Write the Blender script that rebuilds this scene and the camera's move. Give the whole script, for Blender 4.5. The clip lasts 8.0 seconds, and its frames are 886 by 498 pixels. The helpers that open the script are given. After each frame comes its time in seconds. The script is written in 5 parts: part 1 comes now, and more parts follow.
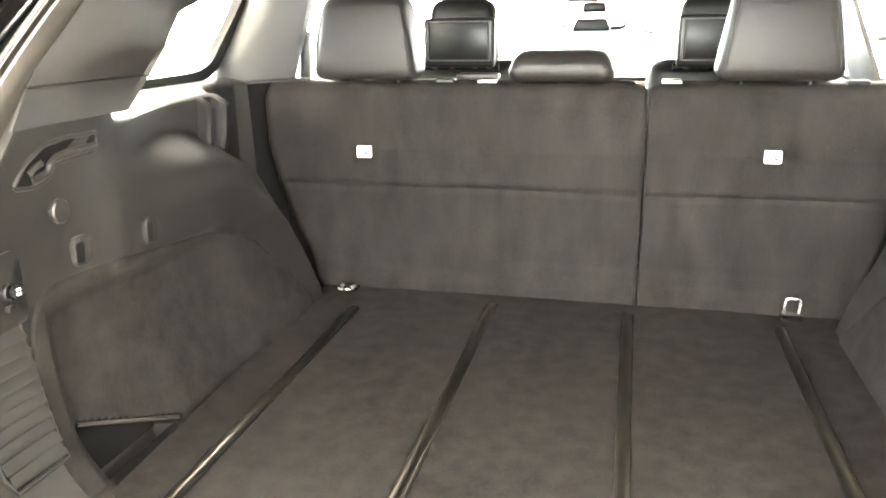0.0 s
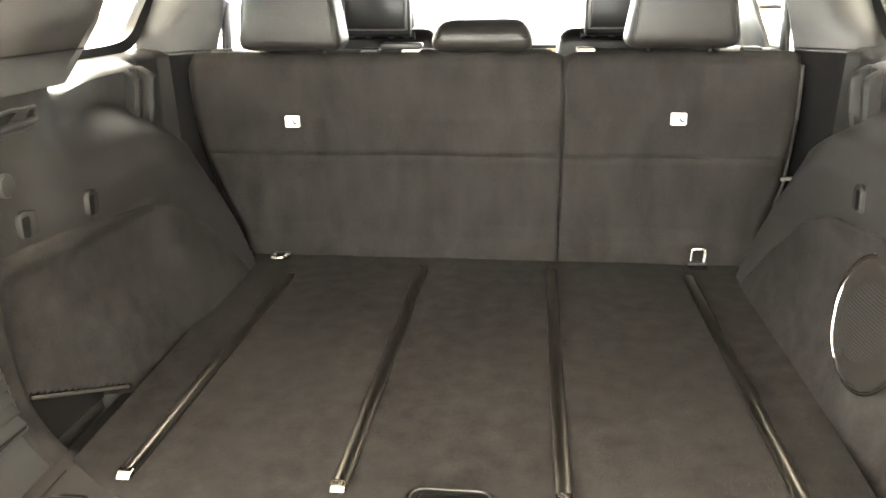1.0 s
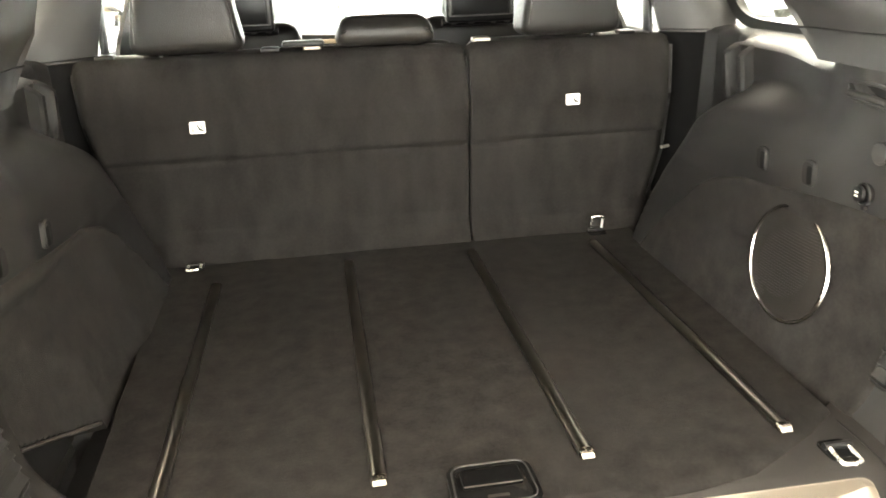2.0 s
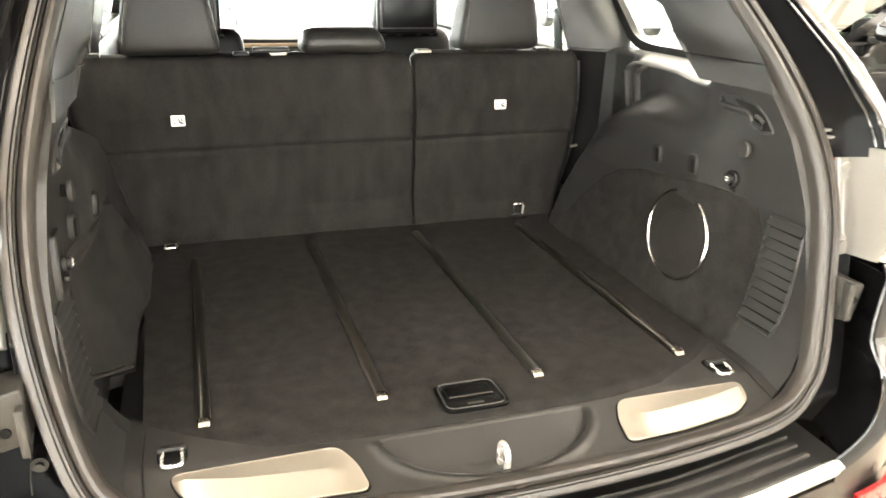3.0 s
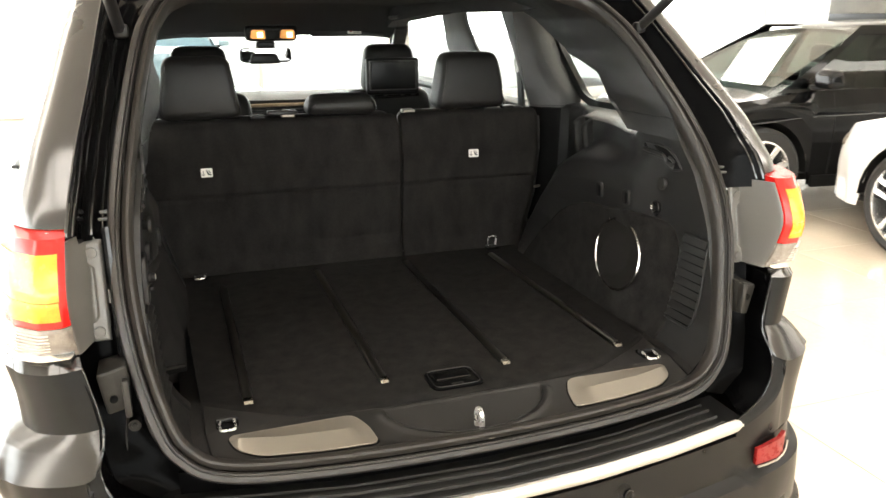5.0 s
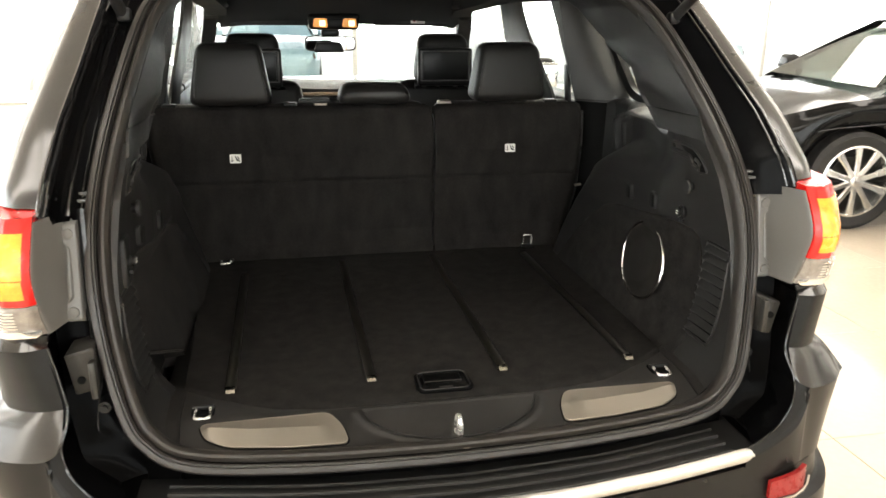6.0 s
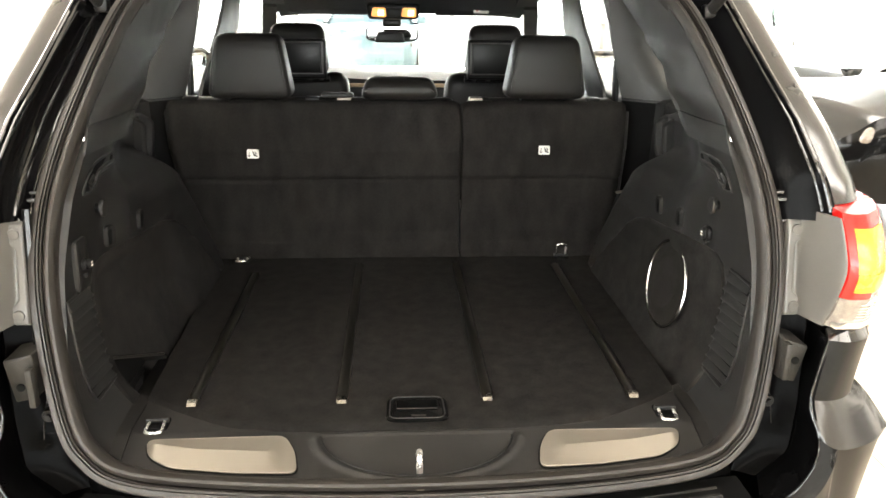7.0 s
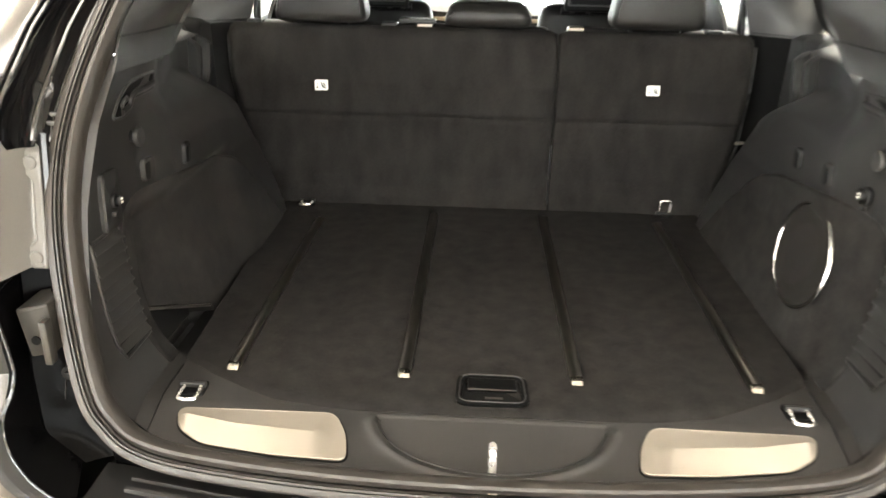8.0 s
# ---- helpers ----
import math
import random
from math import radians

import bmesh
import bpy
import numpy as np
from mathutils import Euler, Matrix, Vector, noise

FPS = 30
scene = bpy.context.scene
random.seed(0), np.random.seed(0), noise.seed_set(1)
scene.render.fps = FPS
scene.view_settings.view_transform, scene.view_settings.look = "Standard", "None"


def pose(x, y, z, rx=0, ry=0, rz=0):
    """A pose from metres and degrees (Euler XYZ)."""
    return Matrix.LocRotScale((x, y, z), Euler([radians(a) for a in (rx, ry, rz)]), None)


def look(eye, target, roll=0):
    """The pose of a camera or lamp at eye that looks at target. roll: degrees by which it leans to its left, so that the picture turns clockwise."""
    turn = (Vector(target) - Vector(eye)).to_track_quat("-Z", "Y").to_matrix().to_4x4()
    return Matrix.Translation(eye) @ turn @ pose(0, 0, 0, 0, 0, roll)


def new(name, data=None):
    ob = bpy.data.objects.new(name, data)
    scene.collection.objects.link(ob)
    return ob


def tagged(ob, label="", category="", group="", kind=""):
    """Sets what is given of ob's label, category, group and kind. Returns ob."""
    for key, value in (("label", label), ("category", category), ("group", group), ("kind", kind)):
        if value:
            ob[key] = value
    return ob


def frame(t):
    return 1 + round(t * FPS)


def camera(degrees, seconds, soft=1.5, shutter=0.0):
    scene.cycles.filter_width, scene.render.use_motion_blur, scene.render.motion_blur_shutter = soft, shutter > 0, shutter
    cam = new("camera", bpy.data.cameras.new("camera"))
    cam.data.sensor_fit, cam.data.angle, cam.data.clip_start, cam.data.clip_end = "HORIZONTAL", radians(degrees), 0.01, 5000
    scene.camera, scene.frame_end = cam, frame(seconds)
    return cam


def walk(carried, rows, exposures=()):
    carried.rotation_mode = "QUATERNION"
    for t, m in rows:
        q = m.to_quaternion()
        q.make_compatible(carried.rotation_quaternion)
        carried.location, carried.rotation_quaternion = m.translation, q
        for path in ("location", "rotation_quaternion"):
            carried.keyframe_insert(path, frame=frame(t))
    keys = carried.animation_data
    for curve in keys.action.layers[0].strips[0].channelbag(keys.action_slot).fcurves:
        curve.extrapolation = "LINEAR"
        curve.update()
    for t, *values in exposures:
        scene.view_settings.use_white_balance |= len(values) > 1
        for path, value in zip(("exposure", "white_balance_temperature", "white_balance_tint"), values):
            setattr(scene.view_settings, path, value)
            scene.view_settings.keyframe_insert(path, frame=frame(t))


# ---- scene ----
cam = camera(59.9, 8.0, shutter=0.4)
PATH = [
    (0, (0.136, -0.581, 1.471), (-0.322, 1.277, 0.89), -0.9),
    (0.5, (0.117, -0.581, 1.436), (-0.252, 1.278, 0.797), -0.7),
    (0.7, (0.123, -0.615, 1.464), (-0.181, 1.251, 0.812), -0.6),
    (1, (0.095, -0.663, 1.481), (-0.124, 1.212, 0.822), -0.8),
    (1.5, (0.002, -0.705, 1.502), (-0.088, 1.16, 0.787), -1.5),
    (1.7, (-0.074, -0.688, 1.521), (-0.005, 1.176, 0.799), -0.8),
    (2, (-0.193, -0.704, 1.515), (0.09, 1.145, 0.807), -2.0),
    (2.2, (-0.258, -0.747, 1.516), (0.097, 1.097, 0.827), -1.4),
    (3.3, (-0.501, -1.057, 1.586), (0.141, 0.705, 0.892), 1.3),
    (3.5, (-0.559, -1.096, 1.599), (0.116, 0.659, 0.918), 1.3),
    (4, (-0.68, -1.206, 1.622), (0.07, 0.534, 0.981), 1.1),
    (4.5, (-0.686, -1.304, 1.632), (0.074, 0.449, 1.04), 0.5),
    (4.7, (-0.643, -1.342, 1.635), (0.075, 0.432, 1.057), 0.1),
    (5.8, (-0.379, -1.4, 1.633), (0.05, 0.461, 1.04), 0.6),
    (6, (-0.32, -1.368, 1.624), (0.067, 0.503, 1.029), 0.5),
    (6.5, (-0.175, -1.285, 1.627), (0.076, 0.607, 1.03), 0.8),
    (7, (-0.042, -1.239, 1.634), (0.082, 0.657, 1.009), 0.7),
    (7.5, (0.011, -1.201, 1.621), (0.0, 0.679, 0.939), 0.8),
    (8, (-0.043, -0.982, 1.552), (-0.12, 0.869, 0.799), 1.3),
]
EXPOSURES = [(0.0, 2.90, 6950, 11), (0.5, 1.81, 7150, 11), (1.0, 2.41, 7250, 11), (1.5, 2.34, 7250, 11), (2.0, 1.78, 7250, 11), (2.2, 1.73, 7200, 11), (3.3, 1.62, 7000, 11), (3.5, 1.54, 6950, 11), (4.0, 1.11, 6900, 11), (4.5, 0.51, 6850, 11), (6.0, -0.12, 6800, 11), (6.5, 0.20, 6800, 11), (7.0, 0.57, 6800, 11), (7.5, 1.18, 6800, 11), (8.0, 1.20, 6850, 11)]
walk(cam, [(t, look(eye, target, roll)) for t, eye, target, roll in PATH], EXPOSURES)

GROUND = 0.05      # top of the showroom tiles
FLOOR = 0.82       # load floor of the car

# ---- light ----
world = bpy.data.worlds.new("world")
scene.world = world
world.use_nodes = True
wn = world.node_tree.nodes
sky = wn.new("ShaderNodeTexSky")
sky.sky_type, sky.sun_disc = "NISHITA", False
sky.sun_elevation, sky.sun_rotation = radians(56), radians(184)
wn["Background"].inputs[1].default_value = 0.12
world.node_tree.links.new(sky.outputs[0], wn["Background"].inputs[0])
sun = new("sun", bpy.data.lights.new("sun", "SUN"))
sun.data.energy, sun.data.angle, sun.data.color = 5.0, radians(0.5), (1, 0.95, 0.88)
sun.matrix_world = look((1.5, -20, 30), (0, 0, 0))
PANEL_POWER = 9.5


# ---- materials ----
def mat(name, col, rough=0.5, metal=0.0, var=0.25, scale=6.0, bump=0.0, bscale=300.0, coat=0.0, rvar=0.08, spec=0.5, sheen=0.0, fleck=0.0, stretch=0.0, coat_rough=0.03):
    m = bpy.data.materials.new(name)
    m.use_nodes = True
    nt = m.node_tree
    b = nt.nodes["Principled BSDF"]
    tc = nt.nodes.new("ShaderNodeTexCoord")
    big, fine = nt.nodes.new("ShaderNodeTexNoise"), nt.nodes.new("ShaderNodeTexNoise")
    big.inputs["Scale"].default_value, big.inputs["Detail"].default_value = scale, 5
    fine.inputs["Scale"].default_value, fine.inputs["Detail"].default_value = bscale, 3
    for n in (big, fine):
        nt.links.new(tc.outputs["Object"], n.inputs["Vector"])
    if stretch:
        lay = nt.nodes.new("ShaderNodeMapping")
        lay.inputs["Scale"].default_value = (1, 1, stretch)
        nt.links.new(tc.outputs["Object"], lay.inputs["Vector"])
        nt.links.new(lay.outputs["Vector"], big.inputs["Vector"])
    both = nt.nodes.new("ShaderNodeMath")
    both.operation = "MULTIPLY_ADD"
    both.inputs[1].default_value = 0.45
    grain = fine
    if fleck:
        grain = nt.nodes.new("ShaderNodeTexNoise")
        grain.inputs["Scale"].default_value, grain.inputs["Detail"].default_value = fleck, 6
        nt.links.new(tc.outputs["Object"], grain.inputs["Vector"])
    nt.links.new(grain.outputs["Fac"], both.inputs[0])
    nt.links.new(big.outputs["Fac"], both.inputs[2])
    ramp = nt.nodes.new("ShaderNodeMapRange")
    ramp.inputs["From Min"].default_value, ramp.inputs["From Max"].default_value = 0.42, 1.02
    nt.links.new(both.outputs[0], ramp.inputs["Value"])
    mix = nt.nodes.new("ShaderNodeMix")
    mix.data_type = "RGBA"
    mix.inputs["A"].default_value = (*[c * (1 - var) for c in col], 1)
    mix.inputs["B"].default_value = (*[min(1, c * (1 + var)) for c in col], 1)
    nt.links.new(ramp.outputs["Result"], mix.inputs["Factor"])
    nt.links.new(mix.outputs["Result"], b.inputs["Base Color"])
    rr = nt.nodes.new("ShaderNodeMapRange")
    rr.inputs["From Min"].default_value, rr.inputs["From Max"].default_value = 0.3, 0.7
    rr.inputs["To Min"].default_value, rr.inputs["To Max"].default_value = max(0.02, rough - rvar), min(1, rough + rvar)
    nt.links.new(big.outputs["Fac"], rr.inputs["Value"])
    nt.links.new(rr.outputs["Result"], b.inputs["Roughness"])
    b.inputs["Metallic"].default_value = metal
    b.inputs["Specular IOR Level"].default_value = spec
    b.inputs["Coat Weight"].default_value = coat
    b.inputs["Coat Roughness"].default_value = coat_rough
    b.inputs["Sheen Weight"].default_value = sheen
    if bump:
        bp = nt.nodes.new("ShaderNodeBump")
        bp.inputs["Strength"].default_value, bp.inputs["Distance"].default_value = bump, 0.002
        nt.links.new(fine.outputs["Fac"], bp.inputs["Height"])
        nt.links.new(bp.outputs["Normal"], b.inputs["Normal"])
    return m


def glow(name, col, strength):
    m = bpy.data.materials.new(name)
    m.use_nodes = True
    b = m.node_tree.nodes["Principled BSDF"]
    b.inputs["Base Color"].default_value = (*col, 1)
    b.inputs["Emission Color"].default_value = (*col, 1)
    b.inputs["Emission Strength"].default_value = strength
    return m


def pane_material(name, col, gloss=1.0):
    m = bpy.data.materials.new(name)
    m.use_nodes = True
    nt = m.node_tree
    nt.nodes.remove(nt.nodes["Principled BSDF"])
    clear, shine, mix, fr, power, scale = (nt.nodes.new("ShaderNode" + k) for k in ("BsdfTransparent", "BsdfGlossy", "MixShader", "LayerWeight", "Math", "Math"))
    clear.inputs[0].default_value = (*col, 1)
    shine.inputs["Roughness"].default_value = 0.01
    power.operation, power.inputs[1].default_value = "POWER", 5.0
    scale.operation, scale.inputs[1].default_value, scale.inputs[2].default_value = "MULTIPLY_ADD", 0.9 * gloss, 0.04 * gloss
    fr.inputs["Blend"].default_value = 0.5
    nt.links.new(fr.outputs["Facing"], power.inputs[0])
    nt.links.new(power.outputs[0], scale.inputs[0])
    nt.links.new(scale.outputs[0], mix.inputs[0])
    nt.links.new(clear.outputs[0], mix.inputs[1])
    nt.links.new(shine.outputs[0], mix.inputs[2])
    nt.links.new(mix.outputs[0], nt.nodes["Material Output"].inputs["Surface"])
    return m


CARPET = mat("cargo carpet", (0.0136, 0.0126, 0.0119), 0.95, var=0.62, scale=27, bump=0.7, bscale=700, spec=0.05, fleck=160, sheen=0.008)
SEATCLOTH = mat("seatback carpet", (0.0148, 0.0136, 0.0128), 0.95, var=0.5, scale=22, bump=0.7, bscale=520, spec=0.05, fleck=150, stretch=0.4)
PLASTIC = mat("charcoal grained plastic", (0.0135, 0.0132, 0.0128), 0.39, spec=0.4, var=0.15, bump=0.25, bscale=900, rvar=0.05)
PLASTIC_SOFT = mat("soft charcoal pillar trim", (0.016, 0.0156, 0.0149), 0.45, var=0.15, bump=0.3, bscale=1100)
BRACKETPLASTIC = mat("dull charcoal bracket plastic", (0.0125, 0.0122, 0.0118), 0.6, spec=0.2, var=0.15, bump=0.25, bscale=900)
SILLPLASTIC = mat("sill plastic", (0.0175, 0.0165, 0.0155), 0.5, spec=0.35, var=0.18, bump=0.25, bscale=900)
BLACKTRIM = mat("black plastic", (0.0075, 0.0075, 0.0075), 0.38, var=0.2, spec=0.28)
RUBBER = mat("weatherstrip rubber", (0.022, 0.0193, 0.017), 0.42, spec=0.35, var=0.2, scale=14, bump=0.1, bscale=500)
PAINT = mat("black car paint", (0.006, 0.006, 0.0065), 0.18, var=0.2, coat=1.0, rvar=0.03, spec=0.25)
JAMB = mat("black jamb paint", (0.003, 0.003, 0.0032), 0.06, var=0.2, rvar=0.02, scale=9, spec=0.24)
# Copy of JAMB with reflectance cut, so the right jamb stays dark.
SHADEJAMB = mat("black jamb paint, reflections damped", (0.003, 0.003, 0.0032), 0.14, var=0.2, rvar=0.03, scale=9, spec=0.03)
GLOSSEDGE = mat("glossy black folded edge", (0.006, 0.006, 0.006), 0.1, var=0.1, rvar=0.02, spec=0.45, coat=0.25)
CHANNEL = mat("dull black jamb", (0.003, 0.003, 0.003), 0.4, var=0.3, spec=0.04)
WELL = mat("black painted drain channel", (0.002, 0.002, 0.0021), 0.18, var=0.3, rvar=0.06, scale=12, spec=0.02)
BUMPER = mat("dark bumper paint", (0.006, 0.0057, 0.0054), 0.33, var=0.15, spec=0.16)
UPPERFACE = mat("satin black bumper plastic", (0.0085, 0.0082, 0.0078), 0.45, var=0.15, bump=0.1, bscale=600, spec=0.13)
MATTEBLACK = mat("matte black lining", (0.006, 0.006, 0.006), 0.95, spec=0.05)
GREYPAINT = mat("grey satin lamp mount", (0.115, 0.11, 0.1), 0.4, var=0.1, coat=0.2)
CHROME = mat("chrome", (0.8, 0.79, 0.77), 0.1, 1.0, var=0.05)
RINGSTEEL = mat("bright zinc plating", (0.74, 0.72, 0.68), 0.28, 0.75, var=0.1, scale=40)
STEEL = mat("dull steel", (0.024, 0.0225, 0.02), 0.5, 0.15, spec=0.25, var=0.25, scale=25)
SATIN = mat("satin champagne metal", (0.34, 0.305, 0.255), 0.38, 0.7, var=0.015, scale=5, rvar=0.01)
SILVERTRIM = mat("satin silver strip", (0.5, 0.48, 0.445), 0.34, 0.85, var=0.02, scale=5, rvar=0.02)
LEDGE = mat("glossy dark bumper ledge", (0.012, 0.0115, 0.011), 0.2, var=0.1, rvar=0.02, spec=0.7)
STRIP = mat("dark polished strip", (0.16, 0.15, 0.132), 0.29, 1.0, var=0.06, scale=4, rvar=0.015)
ENDCAP = mat("polished end cap", (0.21, 0.197, 0.172), 0.27, 1.0, var=0.08, scale=60, rvar=0.03)
LEATHER = mat("black leather", (0.0105, 0.0098, 0.0092), 0.4, spec=0.24, var=0.2, bump=0.35, bscale=420)
HEADLINER = mat("dark headliner cloth", (0.03, 0.03, 0.032), 0.9, var=0.15, bump=0.5, bscale=1300)
SCREEN = mat("dark display glass", (0.006, 0.006, 0.006), 0.35, var=0.1, coat=0.0, spec=0.3)
WHITELABEL = mat("white label", (0.75, 0.73, 0.68), 0.5, var=0.04)
INK = mat("black print", (0.02, 0.02, 0.02), 0.6)
BEZEL = mat("grey display bezel", (0.07, 0.068, 0.064), 0.35, var=0.1)
MIRROR = mat("mirror glass", (0.85, 0.86, 0.86), 0.02, 1.0, var=0.01, rvar=0.005)
WOOD = mat("tan dash trim", (0.3, 0.22, 0.14), 0.4, var=0.2, scale=20)
REDLENS = mat("red lamp lens", (0.55, 0.01, 0.008), 0.2, var=0.15, scale=30, coat=0.25)
AMBERLENS = mat("amber lamp lens", (0.85, 0.3, 0.025), 0.22, var=0.3, scale=45, coat=0.25)
CLEARLENS = mat("clear lamp lens", (0.2, 0.175, 0.15), 0.2, var=0.3, scale=60, coat=0.6)
REFLECTOR = mat("red reflector", (0.2, 0.01, 0.01), 0.3, var=0.06, scale=80, spec=0.3)
PANE = pane_material("clear glass", (0.93, 0.95, 0.94))
TINTED = pane_material("tinted glass", (0.3, 0.34, 0.315))
TYRE = mat("tyre rubber", (0.015, 0.015, 0.015), 0.7, var=0.25, scale=20)
ALLOY = mat("silver alloy", (0.7, 0.69, 0.67), 0.22, 0.85, var=0.08)
# PAINT with a rougher coat, which blurs the ceiling panels' reflection.
QUARTERPAINT = mat("black body paint with a rougher coat", (0.006, 0.006, 0.0065), 0.25, var=0.2, coat=1.0, rvar=0.03, spec=0.3, coat_rough=0.2)
# PAINT with its reflection weakened, for the shaded floor the doors would mirror.
DARKPAINT = mat("black car paint, weak reflection", (0.004, 0.004, 0.0042), 0.12, var=0.2, coat=0.18, rvar=0.03, spec=0.12)
WHITEPAINT = mat("white car paint", (0.8, 0.8, 0.79), 0.2, var=0.03, coat=1.0)
SILVERPAINT = mat("pale blue car paint", (0.78, 0.85, 0.88), 0.25, 0.0, var=0.05, coat=1.0)
BLUEPAINT = mat("mid blue car paint", (0.32, 0.44, 0.5), 0.3, var=0.1, coat=0.6)
GREENGLASS = mat("greenish windscreen glass", (0.42, 0.62, 0.5), 0.12, var=0.3, scale=3, coat=1.0)
# Opaque; the bright sky's reflection is put into the base colour.
PALEGLASS = mat("opaque glass, sky reflection in its colour", (0.5, 0.68, 0.75), 0.1, var=0.1, coat=1.0)
TILE = mat("beige polished tile", (0.62, 0.54, 0.43), 0.16, var=0.1, scale=1.5, bscale=40, rvar=0.05, coat=0.1)
GROUT = mat("tile joint", (0.42, 0.37, 0.3), 0.8)
WALLPAINT = mat("white wall paint", (0.82, 0.81, 0.78), 0.7, var=0.04, scale=2, bump=0.1, bscale=250)
CEILPAINT = mat("white ceiling panel", (0.8, 0.79, 0.77), 0.8, var=0.04, scale=2)
FRAME = mat("pale aluminium frame", (0.6, 0.6, 0.58), 0.4, 0.5, var=0.06)
PANELGLOW = glow("lamp diffuser", (1.0, 0.965, 0.91), PANEL_POWER)
MAPLIGHT = glow("warm map light", (1.0, 0.45, 0.13), 0.55)
MAPBULB = glow("warm map light bulb", (1.0, 0.78, 0.45), 3.0)
STREETBACK = glow("soft daylight distance", (0.97, 0.98, 1.0), 5.0)
SIDEBACK = glow("bright daylight side distance", (0.97, 0.98, 1.0), 9.0)
DAYBACK = glow("bright daylight distance", (0.95, 0.97, 1.0), 10.0)
GREYPANEL = mat("grey board", (0.12, 0.115, 0.1), 0.6)


# ---- mesh helpers ----
def link(name, bm, material, smooth=True, sharp=38):
    me = bpy.data.meshes.new(name)
    bmesh.ops.recalc_face_normals(bm, faces=bm.faces[:])
    bm.to_mesh(me)
    bm.free()
    for p in me.polygons:
        p.use_smooth = smooth
    if smooth:
        me.set_sharp_from_angle(angle=radians(sharp))
    me.materials.append(material)
    return new(name, me)


def part(name, bm, material, parent, label="", smooth=True):
    """One mesh under a thing (an Empty) or under another part; built in the place's own coordinates."""
    ob = link(name, bm, material, smooth)
    ob.parent = parent
    if parent.type == "EMPTY":
        ob.location = -parent.location
    if label:
        ob["label"] = label
    return ob


def thing(name, label, category, at=(0, 0, 0), group="", kind=""):
    e = new(name)
    e.empty_display_size = 0.1
    e.location = at
    return tagged(e, label, category, group, kind)


def whole(name, bm, material, label, category, group="", kind="", smooth=True):
    return tagged(link(name, bm, material, smooth), label, category, group, kind)


def add(bm, other):
    me = bpy.data.meshes.new("tmp")
    other.to_mesh(me)
    other.free()
    bm.from_mesh(me)
    bpy.data.meshes.remove(me)
    return bm


def box(cx, cy, cz, sx, sy, sz, bev=0.003, seg=2, turn=None):
    bm = bmesh.new()
    bmesh.ops.create_cube(bm, size=1)
    bmesh.ops.scale(bm, vec=(sx, sy, sz), verts=bm.verts)
    if bev:
        bmesh.ops.bevel(bm, geom=bm.edges[:], offset=min(bev, 0.49 * min(sx, sy, sz)), segments=seg, profile=0.5, affect="EDGES")
    m = Matrix.Translation((cx, cy, cz))
    bm.transform(m @ turn if turn else m)
    return bm


def grid(fn, nu, nv, thick=0.0, away=None):
    bm = bmesh.new()
    vs = [[bm.verts.new(fn(i / nu, j / nv)) for i in range(nu + 1)] for j in range(nv + 1)]
    for j in range(nv):
        for i in range(nu):
            bm.faces.new((vs[j][i], vs[j][i + 1], vs[j + 1][i + 1], vs[j + 1][i]))
    if thick:
        bmesh.ops.recalc_face_normals(bm, faces=bm.faces[:])
        bm.normal_update()
        sign = 1
        if away:
            sign = 1 if sum(f.normal.dot(Vector(away)) * f.calc_area() for f in bm.faces) > 0 else -1
        ws = [[bm.verts.new(v.co + v.normal * sign * thick) for v in row] for row in vs]
        for j in range(nv):
            for i in range(nu):
                bm.faces.new((ws[j][i], ws[j + 1][i], ws[j + 1][i + 1], ws[j][i + 1]))
        rim = [(0, i) for i in range(nu)] + [(j, nu) for j in range(nv)] + [(nv, i) for i in range(nu, 0, -1)] + [(j, 0) for j in range(nv, 0, -1)]
        for (j, i), (l, k) in zip(rim, rim[1:] + rim[:1]):
            bm.faces.new((vs[j][i], vs[l][k], ws[l][k], ws[j][i]))
    return bm


def prism(poly, axis, lo, hi, bev=0.0, seg=2):
    """A polygon, in the plane across the axis, drawn out along it from lo to hi."""
    bm = bmesh.new()
    put = {"x": lambda a, b, c: (c, a, b), "y": lambda a, b, c: (a, c, b), "z": lambda a, b, c: (a, b, c)}[axis]
    low, top = ([bm.verts.new(put(a, b, c)) for a, b in poly] for c in (lo, hi))
    n = len(poly)
    bm.faces.new(low), bm.faces.new(top[::-1])
    for i in range(n):
        bm.faces.new((low[i], low[(i + 1) % n], top[(i + 1) % n], top[i]))
    bmesh.ops.recalc_face_normals(bm, faces=bm.faces[:])
    if bev:
        rim = [e for e in bm.edges if all(v in low for v in e.verts) or all(v in top for v in e.verts)]
        bmesh.ops.bevel(bm, geom=rim, offset=bev, segments=seg, profile=0.5, affect="EDGES")
    return bm


def rounded(poly, r, n=4):
    """The polygon with its corners rounded by about r."""
    out = []
    k = len(poly)
    for i in range(k):
        p, a, b = (Vector(poly[j]) for j in (i, i - 1, (i + 1) % k))
        da, db = (a - p), (b - p)
        ra = min(r, da.length * 0.45, db.length * 0.45)
        s, e = p + da.normalized() * ra, p + db.normalized() * ra
        for t in range(n + 1):
            t /= n
            out.append(tuple((1 - t) ** 2 * s + 2 * t * (1 - t) * p + t * t * e))
    return out


def ellipse(cx, cy, rx, ry, n=48):
    return [(cx + rx * math.cos(2 * math.pi * i / n), cy + ry * math.sin(2 * math.pi * i / n)) for i in range(n)]


